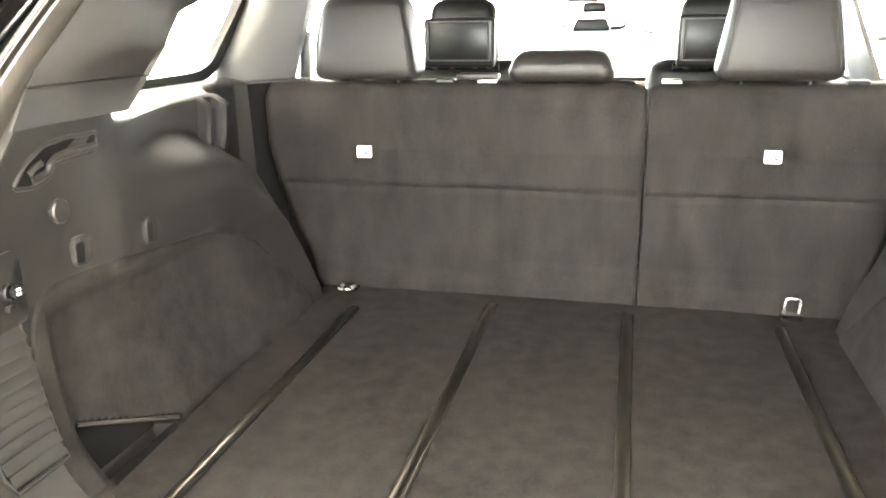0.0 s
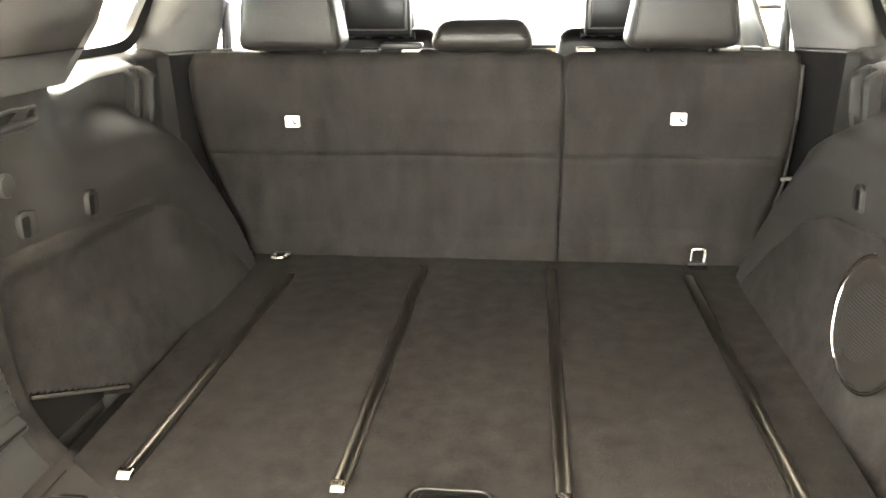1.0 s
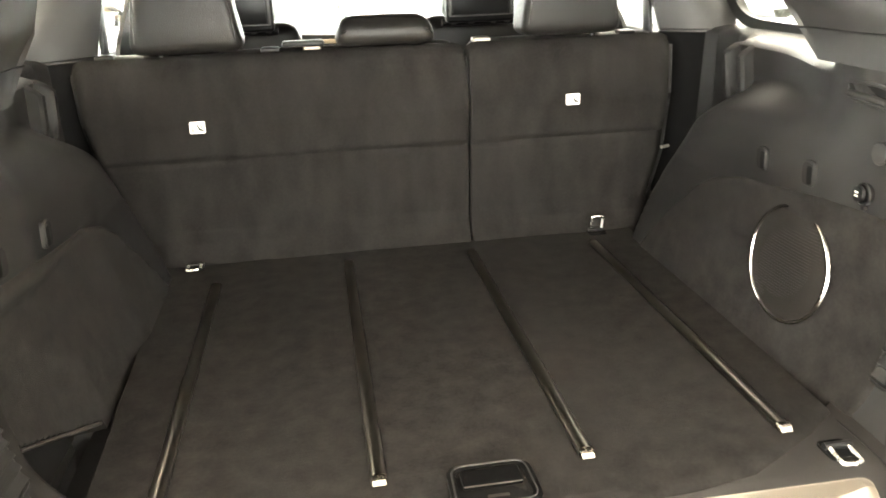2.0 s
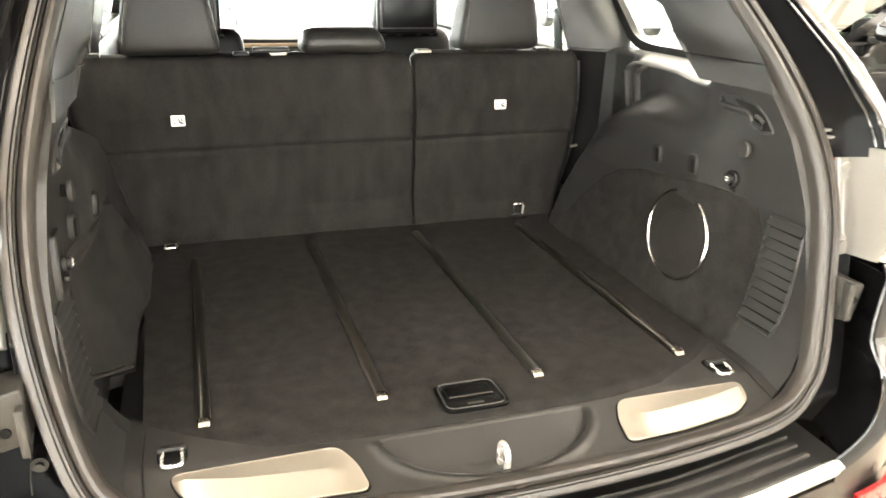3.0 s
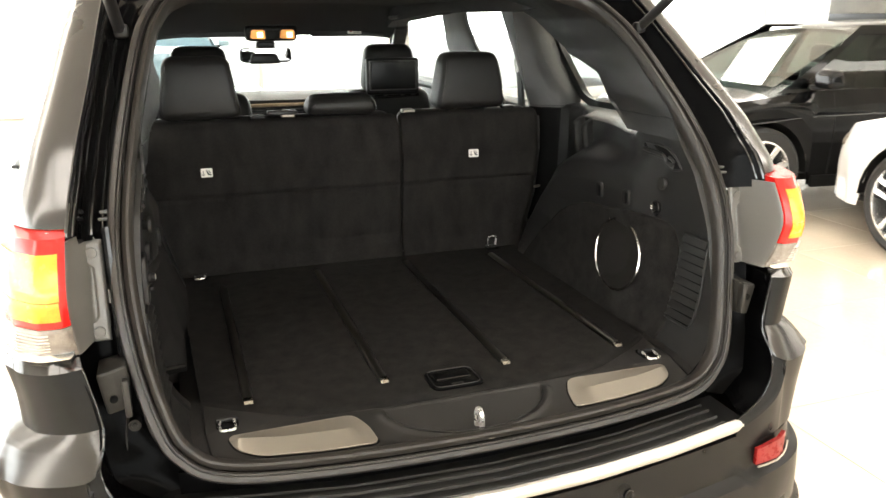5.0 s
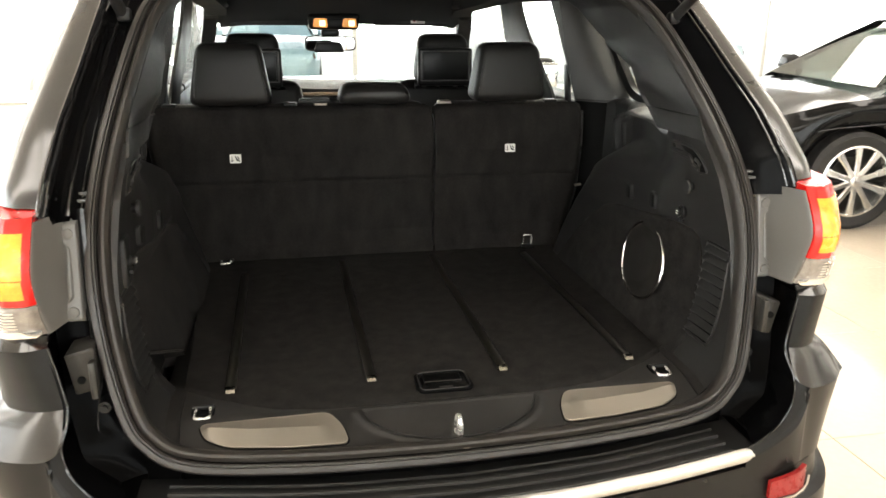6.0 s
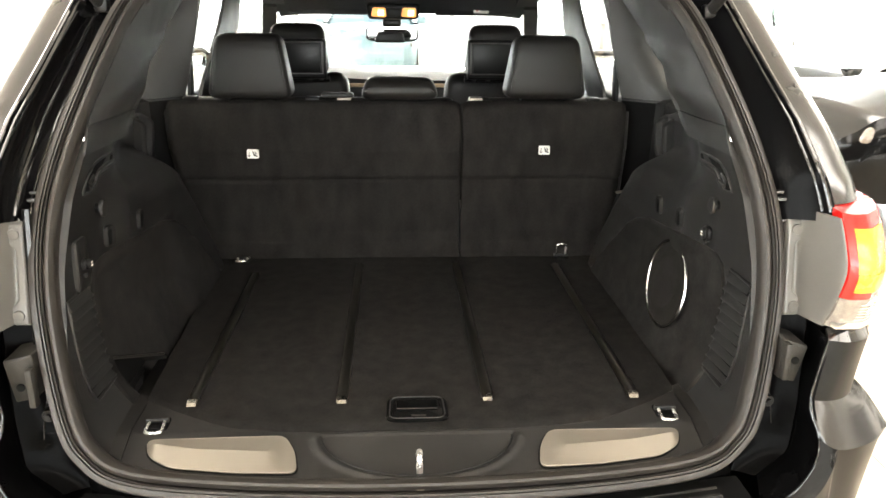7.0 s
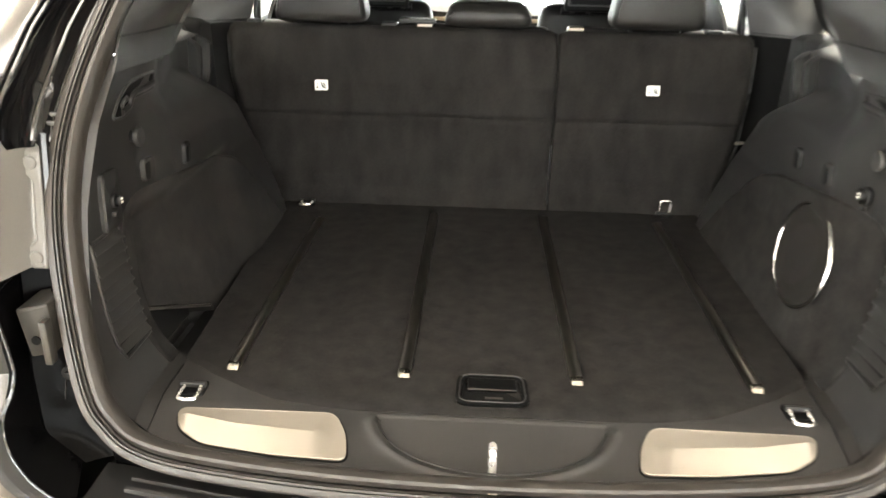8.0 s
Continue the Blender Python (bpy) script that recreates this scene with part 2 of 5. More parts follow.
def loft(rings, caps=True):
    bm = bmesh.new()
    vs = [[bm.verts.new(p) for p in r] for r in rings]
    n = len(rings[0])
    for a, b in zip(vs, vs[1:]):
        for i in range(n):
            bm.faces.new((a[i], a[(i + 1) % n], b[(i + 1) % n], b[i]))
    if caps:
        bm.faces.new(vs[0][::-1]), bm.faces.new(vs[-1])
    return bm


def smooth_path(pts, n=8, closed=False):
    """Points of a Catmull-Rom curve through pts."""
    pts = [Vector(p) for p in pts]
    k = len(pts)
    out = []
    for i in range(k if closed else k - 1):
        p0, p1, p2, p3 = (pts[j % k] if closed else pts[min(max(j, 0), k - 1)] for j in (i - 1, i, i + 1, i + 2))
        for s in range(n):
            t = s / n
            out.append(0.5 * ((2 * p1) + (p2 - p0) * t + (2 * p0 - 5 * p1 + 4 * p2 - p3) * t * t + (3 * p1 - p0 - 3 * p2 + p3) * t ** 3))
    if not closed:
        out.append(pts[-1])
    return out


def smooth_path2(pts, n=6):
    return [(p.x, p.y) for p in smooth_path([(a, b, 0) for a, b in pts], n)]


def sweep(path, profile, up, closed=False):
    """A closed profile of (side, up) drawn along the path; up: a vector, or one for every point."""
    path = [Vector(p) for p in path]
    k = len(path)
    rings = []
    for i, p in enumerate(path):
        a, b = (path[i - 1], path[(i + 1) % k]) if closed else (path[max(i - 1, 0)], path[min(i + 1, k - 1)])
        d = (b - a).normalized()
        u = Vector(up[i] if isinstance(up, list) else up)
        side = d.cross(u).normalized()
        u = side.cross(d)
        rings.append([p + side * s + u * h for s, h in profile])
    if closed:
        rings.append(rings[0])
    bm = loft(rings, caps=not closed)
    if closed:
        bmesh.ops.remove_doubles(bm, verts=bm.verts, dist=1e-6)
    return bm


def tube(path, r, n=10, closed=False, up=(0.013, 0.031, 1)):
    return sweep(path, ellipse(0, 0, r, r, n), up, closed)


def rod(a, b, r, n=16, bev=0.0):
    return tube([a, Vector(a).lerp(Vector(b), 0.5), b], r, n, up=(0.21, 0.37, 0.9))


def ss(a, b, x):
    t = min(1, max(0, (x - a) / (b - a)))
    return t * t * (3 - 2 * t)


def lerp(a, b, t):
    return a + (b - a) * t


def table(x, pts):
    return float(np.interp(x, [p[0] for p in pts], [p[1] for p in pts]))


def cushion(x0, x1, y0, y1, z0, z1, r, top=(0, 0), bow=0.0):
    zs = [0, 0.12, 0.3, 0.55, 1]
    levels = [z0 + r * k for k in zs] + [lerp(z0 + r, z1 - r, k / 5) for k in range(1, 5)] + [z1 - r * k for k in zs[::-1]]
    cx, cy = (x0 + x1) / 2, (y0 + y1) / 2
    rings = []
    for z in levels:
        f = (z - z0) / (z1 - z0)
        e = min(z - z0, z1 - z)
        s = r - math.sqrt(max(0, r * r - (r - e) ** 2)) if e < r else 0
        hx, hy = (x1 - x0) / 2 - top[0] * f - s, (y1 - y0) / 2 - top[1] * f - s + bow * math.sin(math.pi * f)
        rings.append([(cx + a, cy + b, z) for a, b in rounded([(-hx, -hy), (hx, -hy), (hx, hy), (-hx, hy)], min(r, hx * 0.8, hy * 0.8), 6)])
    return loft(rings)


# ---- showroom ----
X0, X1, Y0, Y1, H = -10.0, 12.0, -9.0, 13.0, 4.4
whole("floor", box((X0 + X1) / 2, (Y0 + Y1) / 2, GROUND - 0.056, X1 - X0, Y1 - Y0, 0.1, 0), GROUT, "pale showroom floor under the tiles", "floor", kind="structure", smooth=False)
whole("ceiling", box((X0 + X1) / 2, (Y0 + Y1) / 2, GROUND + H + 0.1, X1 - X0 + 0.4, Y1 - Y0 + 0.4, 0.2, 0), CEILPAINT, "white showroom ceiling", "ceiling", kind="structure", smooth=False)
whole("ground", box(0, 60.2, GROUND - 0.05, 160, 93.6, 0.1, 0), mat("outdoor paving", (0.62, 0.61, 0.58), 0.9), "pale paved yard outside the glass front", "ground", kind="structure", smooth=False)


def wall(name, x0, x1, y0, y1):
    whole(name, box((x0 + x1) / 2, (y0 + y1) / 2, GROUND + H / 2 - 0.05, x1 - x0, y1 - y0, H + 0.1, 0), WALLPAINT, "plain white showroom wall", "wall", kind="structure", smooth=False)


wall("wall_east", X1, X1 + 0.2, Y0 - 0.2, Y1)


def glass_front(name, a, b, y, bays, sill=0.2):
    """A glazed front: plinth, head, mullions and panes."""
    t = thing(name, "tall glazed showroom front in pale metal frames", "window", ((a + b) / 2, y, GROUND), kind="structure")
    part("sill", box((a + b) / 2, y, GROUND + sill / 2, b - a, 0.2, sill, 0.01), WALLPAINT, t)
    part("head", box((a + b) / 2, y, GROUND + H - 0.25, b - a, 0.2, 0.5, 0.01), WALLPAINT, t)
    w = (b - a) / bays
    for i in range(bays + 1):
        part("mullion", box(a + i * w, y, GROUND + H / 2 - 0.15, 0.08, 0.14, H - 0.7, 0.006), FRAME, t)
    for i in range(bays):
        p = part("pane", box(a + (i + 0.5) * w, y, GROUND + H / 2 - 0.15, w - 0.09, 0.012, H - 0.72, 0), PANE, t, smooth=False)
        p.visible_shadow = False
    part("transom", box((a + b) / 2, y - 0.02, GROUND + 2.6, b - a, 0.09, 0.07, 0.004), FRAME, t)
    return t


glass_front("window_1", X0, X1, Y1 + 0.1, 8)
# Unseen rear and left fronts with glowing backdrops, added to light the car.
glass_front("window_2", X0, X1, Y0 - 0.1, 8)
side_front = glass_front("window_3", Y0 - 0.1, Y1 + 0.1, 0.0, 8)
side_front.matrix_basis = pose(X0 - 0.1, (Y0 + Y1) / 2, GROUND, 0, 0, 90)
whole("backdrop", box(-32, 2, 10, 0.3, 90, 24, 0), SIDEBACK, "bright hazy daylight beside the building", "backdrop", kind="structure", smooth=False)
whole("ground", box(-27.7, 2.2, GROUND - 0.05, 35, 22.4, 0.1, 0), bpy.data.materials["outdoor paving"], "pale paved strip beside the building", "ground", kind="structure", smooth=False)
whole("backdrop", box(0, 70, 16, 200, 0.3, 36, 0), DAYBACK, "bright hazy daylight beyond the yard", "backdrop", kind="structure", smooth=False)
whole("backdrop", box(0, -30, 10, 90, 0.3, 24, 0), STREETBACK, "bright hazy daylight behind the building", "backdrop", kind="structure", smooth=False)
whole("ground", box(0, -19.7, GROUND - 0.05, 90, 21, 0.1, 0), bpy.data.materials["outdoor paving"], "pale paved street behind the building", "ground", kind="structure", smooth=False)

# tiles: one by one on the stretch beside the cars, joined elsewhere
TW = 0.9
tile_mesh = None
tiles_near = thing("tiled_floor", "large beige polished floor tiles with thin joints", "floor", (4.5, 2.0, GROUND), kind="structure")
rest = bmesh.new()
for i in range(int((X1 - X0) / TW)):
    for j in range(int((Y1 - Y0) / TW)):
        x, y = X0 + (i + 0.5) * TW, Y0 + (j + 0.5) * TW
        if 0 < x < 10 and -3 < y < 8:
            if tile_mesh is None:
                ob = part("tile", box(0, 0, -0.004, TW - 0.004, TW - 0.004, 0.012, 0.0015, 1), TILE, tiles_near, smooth=False)
                tile_mesh = ob.data
            else:
                ob = new("tile", tile_mesh)
                ob.parent = tiles_near
            ob.location = Vector((x, y, GROUND - 0.002)) - tiles_near.location
        else:
            bmesh.ops.create_cube(rest, size=1, matrix=Matrix.Translation((x, y, GROUND - 0.006)) @ Matrix.Diagonal((TW - 0.004, TW - 0.004, 0.012, 1)))
ob = part("tiling", rest, TILE, tiles_near, smooth=False)
ob["kind"] = "stuff"


def ceiling_light(x, y, w, d):
    t = thing("ceiling_light", "flush rectangular warm white ceiling light panel", "ceiling light", (x, y, GROUND + H - 0.06), "ceiling light panels")
    z = GROUND + H - 0.03
    fr = bmesh.new()
    for dx, dy, sx, sy in ((-w / 2, 0, 0.05, d + 0.05), (w / 2, 0, 0.05, d + 0.05), (0, -d / 2, w - 0.05, 0.05), (0, d / 2, w - 0.05, 0.05)):
        add(fr, box(x + dx, y + dy, z, sx, sy, 0.06, 0))
    part("frame", fr, FRAME, t, smooth=False)
    part("diffuser", box(x, y, z + 0.008, w - 0.06, d - 0.06, 0.02, 0), PANELGLOW, t, smooth=False)


# Unseen panels; near-continuous rows added to even out the body paint's reflection.
for lx in (-8.7, -6.2, -3.7, -1.2, 1.3, 3.8, 6.3, 8.8):
    for ly in (-5.5, -0.5, 4.5, 9.5):
        ceiling_light(lx, ly, 2.4, 1.2)

# a grey board hung on the east wall
board = thing("wall_board", "grey advertising board with a black lower band on the wall", "board", (X1, 10.35, 1.53))
part("board", box(X1 - 0.03, 10.35, 2.4, 0.05, 1.7, 1.4, 0.01), GREYPANEL, board)
part("band", box(X1 - 0.03, 10.35, 1.614, 0.06, 1.7, 0.168, 0.004), BLACKTRIM, board, "black lower band")


# ---- other cars ----
def wheel(x, y, z, r, w, axis, spokes, rim_mat, parent, split=False, ratio=0.72):
    """A wheel whose axle lies along axis (a unit vector pointing outwards)."""
    out = Vector(axis)
    u, v = Vector((0, 0, 1)), out.cross(Vector((0, 0, 1)))
    c = Vector((x, y, z))

    def ring(rad, off, n=40):
        return [c + u * rad * math.cos(2 * math.pi * i / n) + v * rad * math.sin(2 * math.pi * i / n) + out * off for i in range(n)]

    ri = r * ratio
    tyre = loft([ring(ri, -w / 2), ring(r * 0.9, -w / 2), ring(r * 0.985, -w * 0.4), ring(r, -w * 0.2), ring(r, w * 0.2), ring(r * 0.985, w * 0.4), ring(r * 0.9, w / 2), ring(ri, w * 0.46), ring(ri, -w / 2)], caps=False)
    wh = part("wheel", tyre, TYRE, parent, "black tyre on an alloy rim")
    rim = loft([ring(ri, -w * 0.4), ring(ri, w * 0.46), ring(ri * 0.95, w * 0.48), ring(ri * 0.92, w * 0.4), ring(ri * 0.9, -w * 0.4)], caps=False)
    part("rim", rim, rim_mat, wh)
    # Flat black disc across the rim, in place of a shaded hollow.
    part("shade_disc", loft([ring(ri * 0.99, -w * 0.1), ring(0.001, -w * 0.1)], caps=False), BLACKTRIM, wh, "flat black disc for the shade behind the spokes")
    part("brake_disc", loft([ring(ri * 0.62, 0.0), ring(ri * 0.62, 0.02), ring(ri * 0.2, 0.02)], caps=False), STEEL, wh)
    for k in range(spokes):
        a = 2 * math.pi * k / spokes
        for da in ((-0.11, 0.11) if split else (0,)):
            d0 = d1 = u * math.cos(a) + v * math.sin(a)
            s = out.cross(d1)
            wd = ri * (0.062 if split else 0.095)
            rings = []
            for f, off, k2 in ((0.1, 0.44, 0.9), (0.5, 0.45, 0.8), (0.94, 0.42, 1.15)):
                p = c + (d0 * (1 - f) + d1 * f).normalized() * ri * f + s * ri * da * (1 + 0.3 * f) + out * w * off
                rings.append([p + s * wd * k2, p + s * wd * k2 * 0.6 + out * 0.01, p - s * wd * k2 * 0.6 + out * 0.01, p - s * wd * k2, p - s * wd * k2 * 0.7 - out * 0.03, p + s * wd * k2 * 0.7 - out * 0.03])
            part("spoke", loft(rings), rim_mat, wh)
    part("hub", loft([ring(ri * 0.17, w * 0.36, 20), ring(ri * 0.17, w * 0.47, 20), ring(ri * 0.13, w * 0.5, 20)]), rim_mat, wh)
    return wh


def car(name, label, at, heading, paint, roof=1.62, spokes=5, split=False, low=0.0, cab=0.0, ratio=0.72, glass=None):
    """A parked car. Its own x runs forward from the middle of the wheelbase; heading: degrees of that axis in the plan."""
    t = thing(name, label, "car", (0, 0, 0), "parked cars")
    wb, L0, L1, hw = 1.4, -2.25, 2.28, 0.95
    tint, clear = glass or TINTED, glass or PANE

    def top(x):
        return table(x, [(L0, 0.95), (-2.1, 1.06), (-1, 1.05), (0.6, 1.03), (1.0, 1.02), (1.6, 0.95), (2.05, 0.84), (2.22, 0.68), (L1, 0.55)]) - low

    def bottom(x):
        b = 0.27
        for w in (-wb, wb):
            if abs(x - w) < 0.43:
                b = max(b, 0.37 + math.sqrt(0.43 ** 2 - (x - w) ** 2))
        return b

    def half(x, f):
        end = table(abs(x), [(0, 1), (1.5, 1), (1.95, 0.95), (2.15, 0.84), (2.28, 0.68)])
        return hw * end * table(f, [(0, 0.965), (0.3, 0.985), (0.55, 1.0), (0.8, 0.985), (1, 0.93)])

    for s in (1, -1):
        part("body_side", grid(lambda a, b: (lerp(L0, L1, a), s * half(lerp(L0, L1, a), b), lerp(bottom(lerp(L0, L1, a)), top(lerp(L0, L1, a)), b)), 150, 10), paint, t)
    part("hood", grid(lambda a, b: (lerp(0.85, L1, a), half(lerp(0.85, L1, a), 1) * (2 * b - 1), top(lerp(0.85, L1, a)) + 0.05 * (1 - (2 * b - 1) ** 4) * (1 - a)), 30, 16), paint, t)
    part("front_bumper", grid(lambda a, b: (L1 + 0.04 * math.cos((2 * a - 1) * 1.4), half(L1, 0.5) * (2 * a - 1), lerp(0.25, 0.56 - low, b)), 12, 6), paint, t)
    part("tail_panel", grid(lambda a, b: (L0, half(L0, 0.5) * (2 * a - 1), lerp(0.27, 0.95 - low, b)), 8, 4), paint, t)
    part("underbody", box(0, 0, 0.33, 4.2, 1.5, 0.12, 0.02), BLACKTRIM, t)
    belt = 1.02 - low
    rh = roof
    # greenhouse: pillars, roof and panes
    part("roof", grid(lambda a, b: (cab + lerp(-1.75, 0.12, a), (2 * b - 1) * 0.62, rh - 0.05 * (2 * b - 1) ** 4 - 0.06 * abs(2 * a - 0.9) ** 3), 20, 14, 0.03, (0, 0, -1)), paint, t)
    for s in (1, -1):
        def flank(x, f, inset=0.0):
            """A point of the cabin's side at a share f of its height; x is taken at the belt and drawn in towards the roof."""
            k = lerp(x, table(x, [(-2.12, -1.8), (-1.2, -1.25), (-0.25, -0.35), (0.9, 0.06), (1.02, 0.14)]), f)
            return cab + k, s * (lerp(0.875, 0.63, f) + 0.03 * math.sin(math.pi * f) - inset), lerp(belt - 0.01, rh - 0.045, f)

        def pane(x0, x1, f0, f1):
            return grid(lambda a, b: flank(lerp(x0, x1, a), lerp(f0, f1, b), 0.012), 4, 4, 0.004)
        for x0, x1, m in ((0.9, 1.02, paint), (-0.3, -0.2, BLACKTRIM), (-1.24, -1.16, BLACKTRIM), (-2.12, -1.92, paint)):
            part("pillar", grid(lambda a, b: flank(lerp(x0, x1, a), b), 4, 8, 0.02, (0, -s, 0)), m, t)
        part("roof_rail", grid(lambda a, b: flank(lerp(-2.1, 1.0, a), lerp(0.86, 1.0, b)), 24, 3, 0.02, (0, -s, 0)), paint, t)
        part("belt_strip", grid(lambda a, b: flank(lerp(-2.1, 1.0, a), lerp(0, 0.05, b)), 24, 1, 0.015, (0, -s, 0)), BLACKTRIM, t)
        for x0, x1 in ((-0.21, 0.91), (-1.17, -0.29), (-1.93, -1.23)):
            w = part("side_window", pane(x0, x1, 0.03, 0.88), tint, t)
            w.visible_shadow = False
        part("headlamp", cushion(1.92, 2.16, s * 0.7 - 0.13, s * 0.7 + 0.13, 0.66 - low, 0.8 - low, 0.05, (0.06, 0.03)), CLEARLENS, t)
        m = part("door_mirror", cushion(cab + 0.62, cab + 0.78, s * 1.03 - 0.11, s * 1.03 + 0.11, belt + 0.03, belt + 0.18, 0.05, (0.02, 0.01)), paint, t)
        part("mirror_arm", box(cab + 0.7, s * 0.9, belt + 0.03, 0.07, 0.14, 0.04, 0.012), BLACKTRIM, m)
        for hx in (-0.1, -1.1):
            part("door_handle", cushion(hx - 0.11, hx + 0.11, s * 0.945 - 0.018, s * 0.945 + 0.018, 0.87 - low, 0.905 - low, 0.012), paint, t)
        for dx in (0.78, -0.25, -1.2):
            part("door_seam", tube([(dx - 0.12 * f * (dx < -1), s * (half(dx, f) + 0.0005), lerp(bottom(dx - 0.3 * (dx < -1)), top(dx), f)) for f in np.linspace(0.1, 0.97, 9)], 0.0032, 5), BLACKTRIM, t)
        part("shoulder_line", tube([(x, s * (half(x, 0.74) + 0.001), lerp(0.27, top(x), 0.74)) for x in np.linspace(-1.9, 1.75, 25)], 0.0055, 6), paint, t)
        part("sill_strip", box(0, s * 0.925, 0.3, 1.85, 0.04, 0.1, 0.015), BLACKTRIM, t)
    w = part("windscreen", grid(lambda a, b: (cab + lerp(1.02, 0.1, b), (2 * a - 1) * lerp(0.8, 0.6, b), lerp(belt + 0.03, rh - 0.07, b)), 6, 4, 0.004), clear, t)
    w.visible_shadow = False
    part("rear_window", grid(lambda a, b: (lerp(-2.2, cab - 1.75, b), (2 * a - 1) * lerp(0.78, 0.58, b), lerp(belt, rh - 0.12, b)), 6, 4, 0.004), tint, t)
    for sx in (0.1, -0.95):
        for s in (1, -1):
            st = part("seat", cushion(sx - 0.24, sx - 0.08, s * 0.38 - 0.24, s * 0.38 + 0.24, 0.5, 1.12, 0.06, (0.01, 0.05)), LEATHER, t, "dark leather seat")
            part("headrest", cushion(sx - 0.24, sx - 0.12, s * 0.38 - 0.13, s * 0.38 + 0.13, 1.16, 1.33, 0.04, (0.01, 0.02)), LEATHER, st)
    part("dashboard", cushion(0.55, 1.05, -0.78, 0.78, 0.8, 1.02 - low, 0.05), BLACKTRIM, t)
    for wx in (-wb, wb):
        for s in (1, -1):
            wheel(wx, s * 0.82, 0.375, 0.375, 0.24, (0, s, 0), spokes, ALLOY, t, split, ratio)
            part("wheel_arch", loft([[(wx + 0.43 * math.cos(math.pi * i / 16), s * yy, 0.37 + 0.43 * math.sin(math.pi * i / 16)) for i in range(17)] for yy in (0.92, 0.55)], caps=False), BLACKTRIM, t)
    t.matrix_basis = pose(at[0], at[1], GROUND, 0, 0, heading)
    return t


def place_by_front_wheel(x, y, heading, side):
    """The car's own middle, from where its front wheel (side 1: its left one) meets the floor."""
    a = radians(heading)
    lx, ly = 1.4, side * 0.9
    return x - lx * math.cos(a) + ly * math.sin(a), y - lx * math.sin(a) - ly * math.cos(a)


car("suv", "black sport utility car with silver multi-spoke wheels", place_by_front_wheel(3.8, 3.6, 172, 1), 174, DARKPAINT, 1.565, 10, cab=0.25)
car("hatchback", "white car with black and silver split-spoke wheels", place_by_front_wheel(4.05, 2.33, 90, 1), 90, WHITEPAINT, 1.55, 5, True, ratio=0.8)
car("estate_car", "blue car parked nose-on outside the glass front", (-0.5, 15.75), -90, BLUEPAINT, 1.5, glass=PALEGLASS)
car("estate_car", "pale car parked close outside the glass front", (9.3, 16.9), -96, SILVERPAINT, 1.55, glass=GREENGLASS)

# ---- the open car: body ----
suv = thing("open_suv", "black sport utility car with its tailgate open", "car", (0, 2.2, GROUND))

SEAL = [(0.0, -0.065, 0.79), (0.25, -0.055, 0.79), (0.45, -0.03, 0.791), (0.55, -0.012, 0.803), (0.60, 0.005, 0.832), (0.632, 0.022, 0.88), (0.666, 0.07, 1.005), (0.68, 0.11, 1.14), (0.677, 0.17, 1.265), (0.655, 0.275, 1.40), (0.617, 0.44, 1.56), (0.588, 0.535, 1.634), (0.54, 0.605, 1.682), (0.42, 0.655, 1.715), (0.2, 0.68, 1.725)]
seal_loop = smooth_path(SEAL + [(0, 0.682, 1.727)] + [(-x, y, z) for x, y, z in SEAL[:0:-1]], 6, closed=True)
centre = Vector((0, 0.22, 1.25))
seal_up = []
for k, p in enumerate(seal_loop):
    d = (seal_loop[(k + 1) % len(seal_loop)] - seal_loop[k - 1]).normalized()
    inward = centre - p
    out = d.cross(inward)
    if out.y > 0:
        out = -out
    seal_up.append(out.normalized())
strip = thing("weatherstrip", "grey rubber weatherstrip round the tailgate opening", "seal", (0, 0.0, 0.77))
part("bulb", sweep(seal_loop, [(0.0015, -0.018), (0.023, -0.018), (0.024, 0.0), (0.0215, 0.0085), (0.0165, 0.0115), (0.0105, 0.0115), (0.0095, 0.006), (0.008, 0.006), (0.0072, 0.0125), (0.0048, 0.0125), (0.004, 0.005), (0.0015, 0.003)], seal_up, closed=True), RUBBER, strip, "rounded outer rubber bulb")
part("lip", sweep(seal_loop, [(-0.022, -0.018), (-0.001, -0.018), (-0.001, 0.004), (-0.004, 0.009), (-0.009, 0.0155), (-0.014, 0.0155), (-0.02, 0.009), (-0.023, 0.0)], seal_up, closed=True), RUBBER, strip, "inner rubber lip")


def seal_at(z):
    """x and y of the seal's middle at a height on the right side."""
    pts = SEAL[3:]
    return table(z, [(p[2], p[0]) for p in pts]), table(z, [(p[2], p[1]) for p in pts])


def jamb_edge(z):
    return table(z, [(1.22, 0.768), (1.25, 0.765), (1.3, 0.757), (1.4, 0.74), (1.5, 0.719), (1.6, 0.702), (1.72, 0.682)]), table(z, [(1.22, 0.075), (1.25, 0.083), (1.3, 0.105), (1.4, 0.2), (1.5, 0.325), (1.6, 0.45), (1.72, 0.605)])


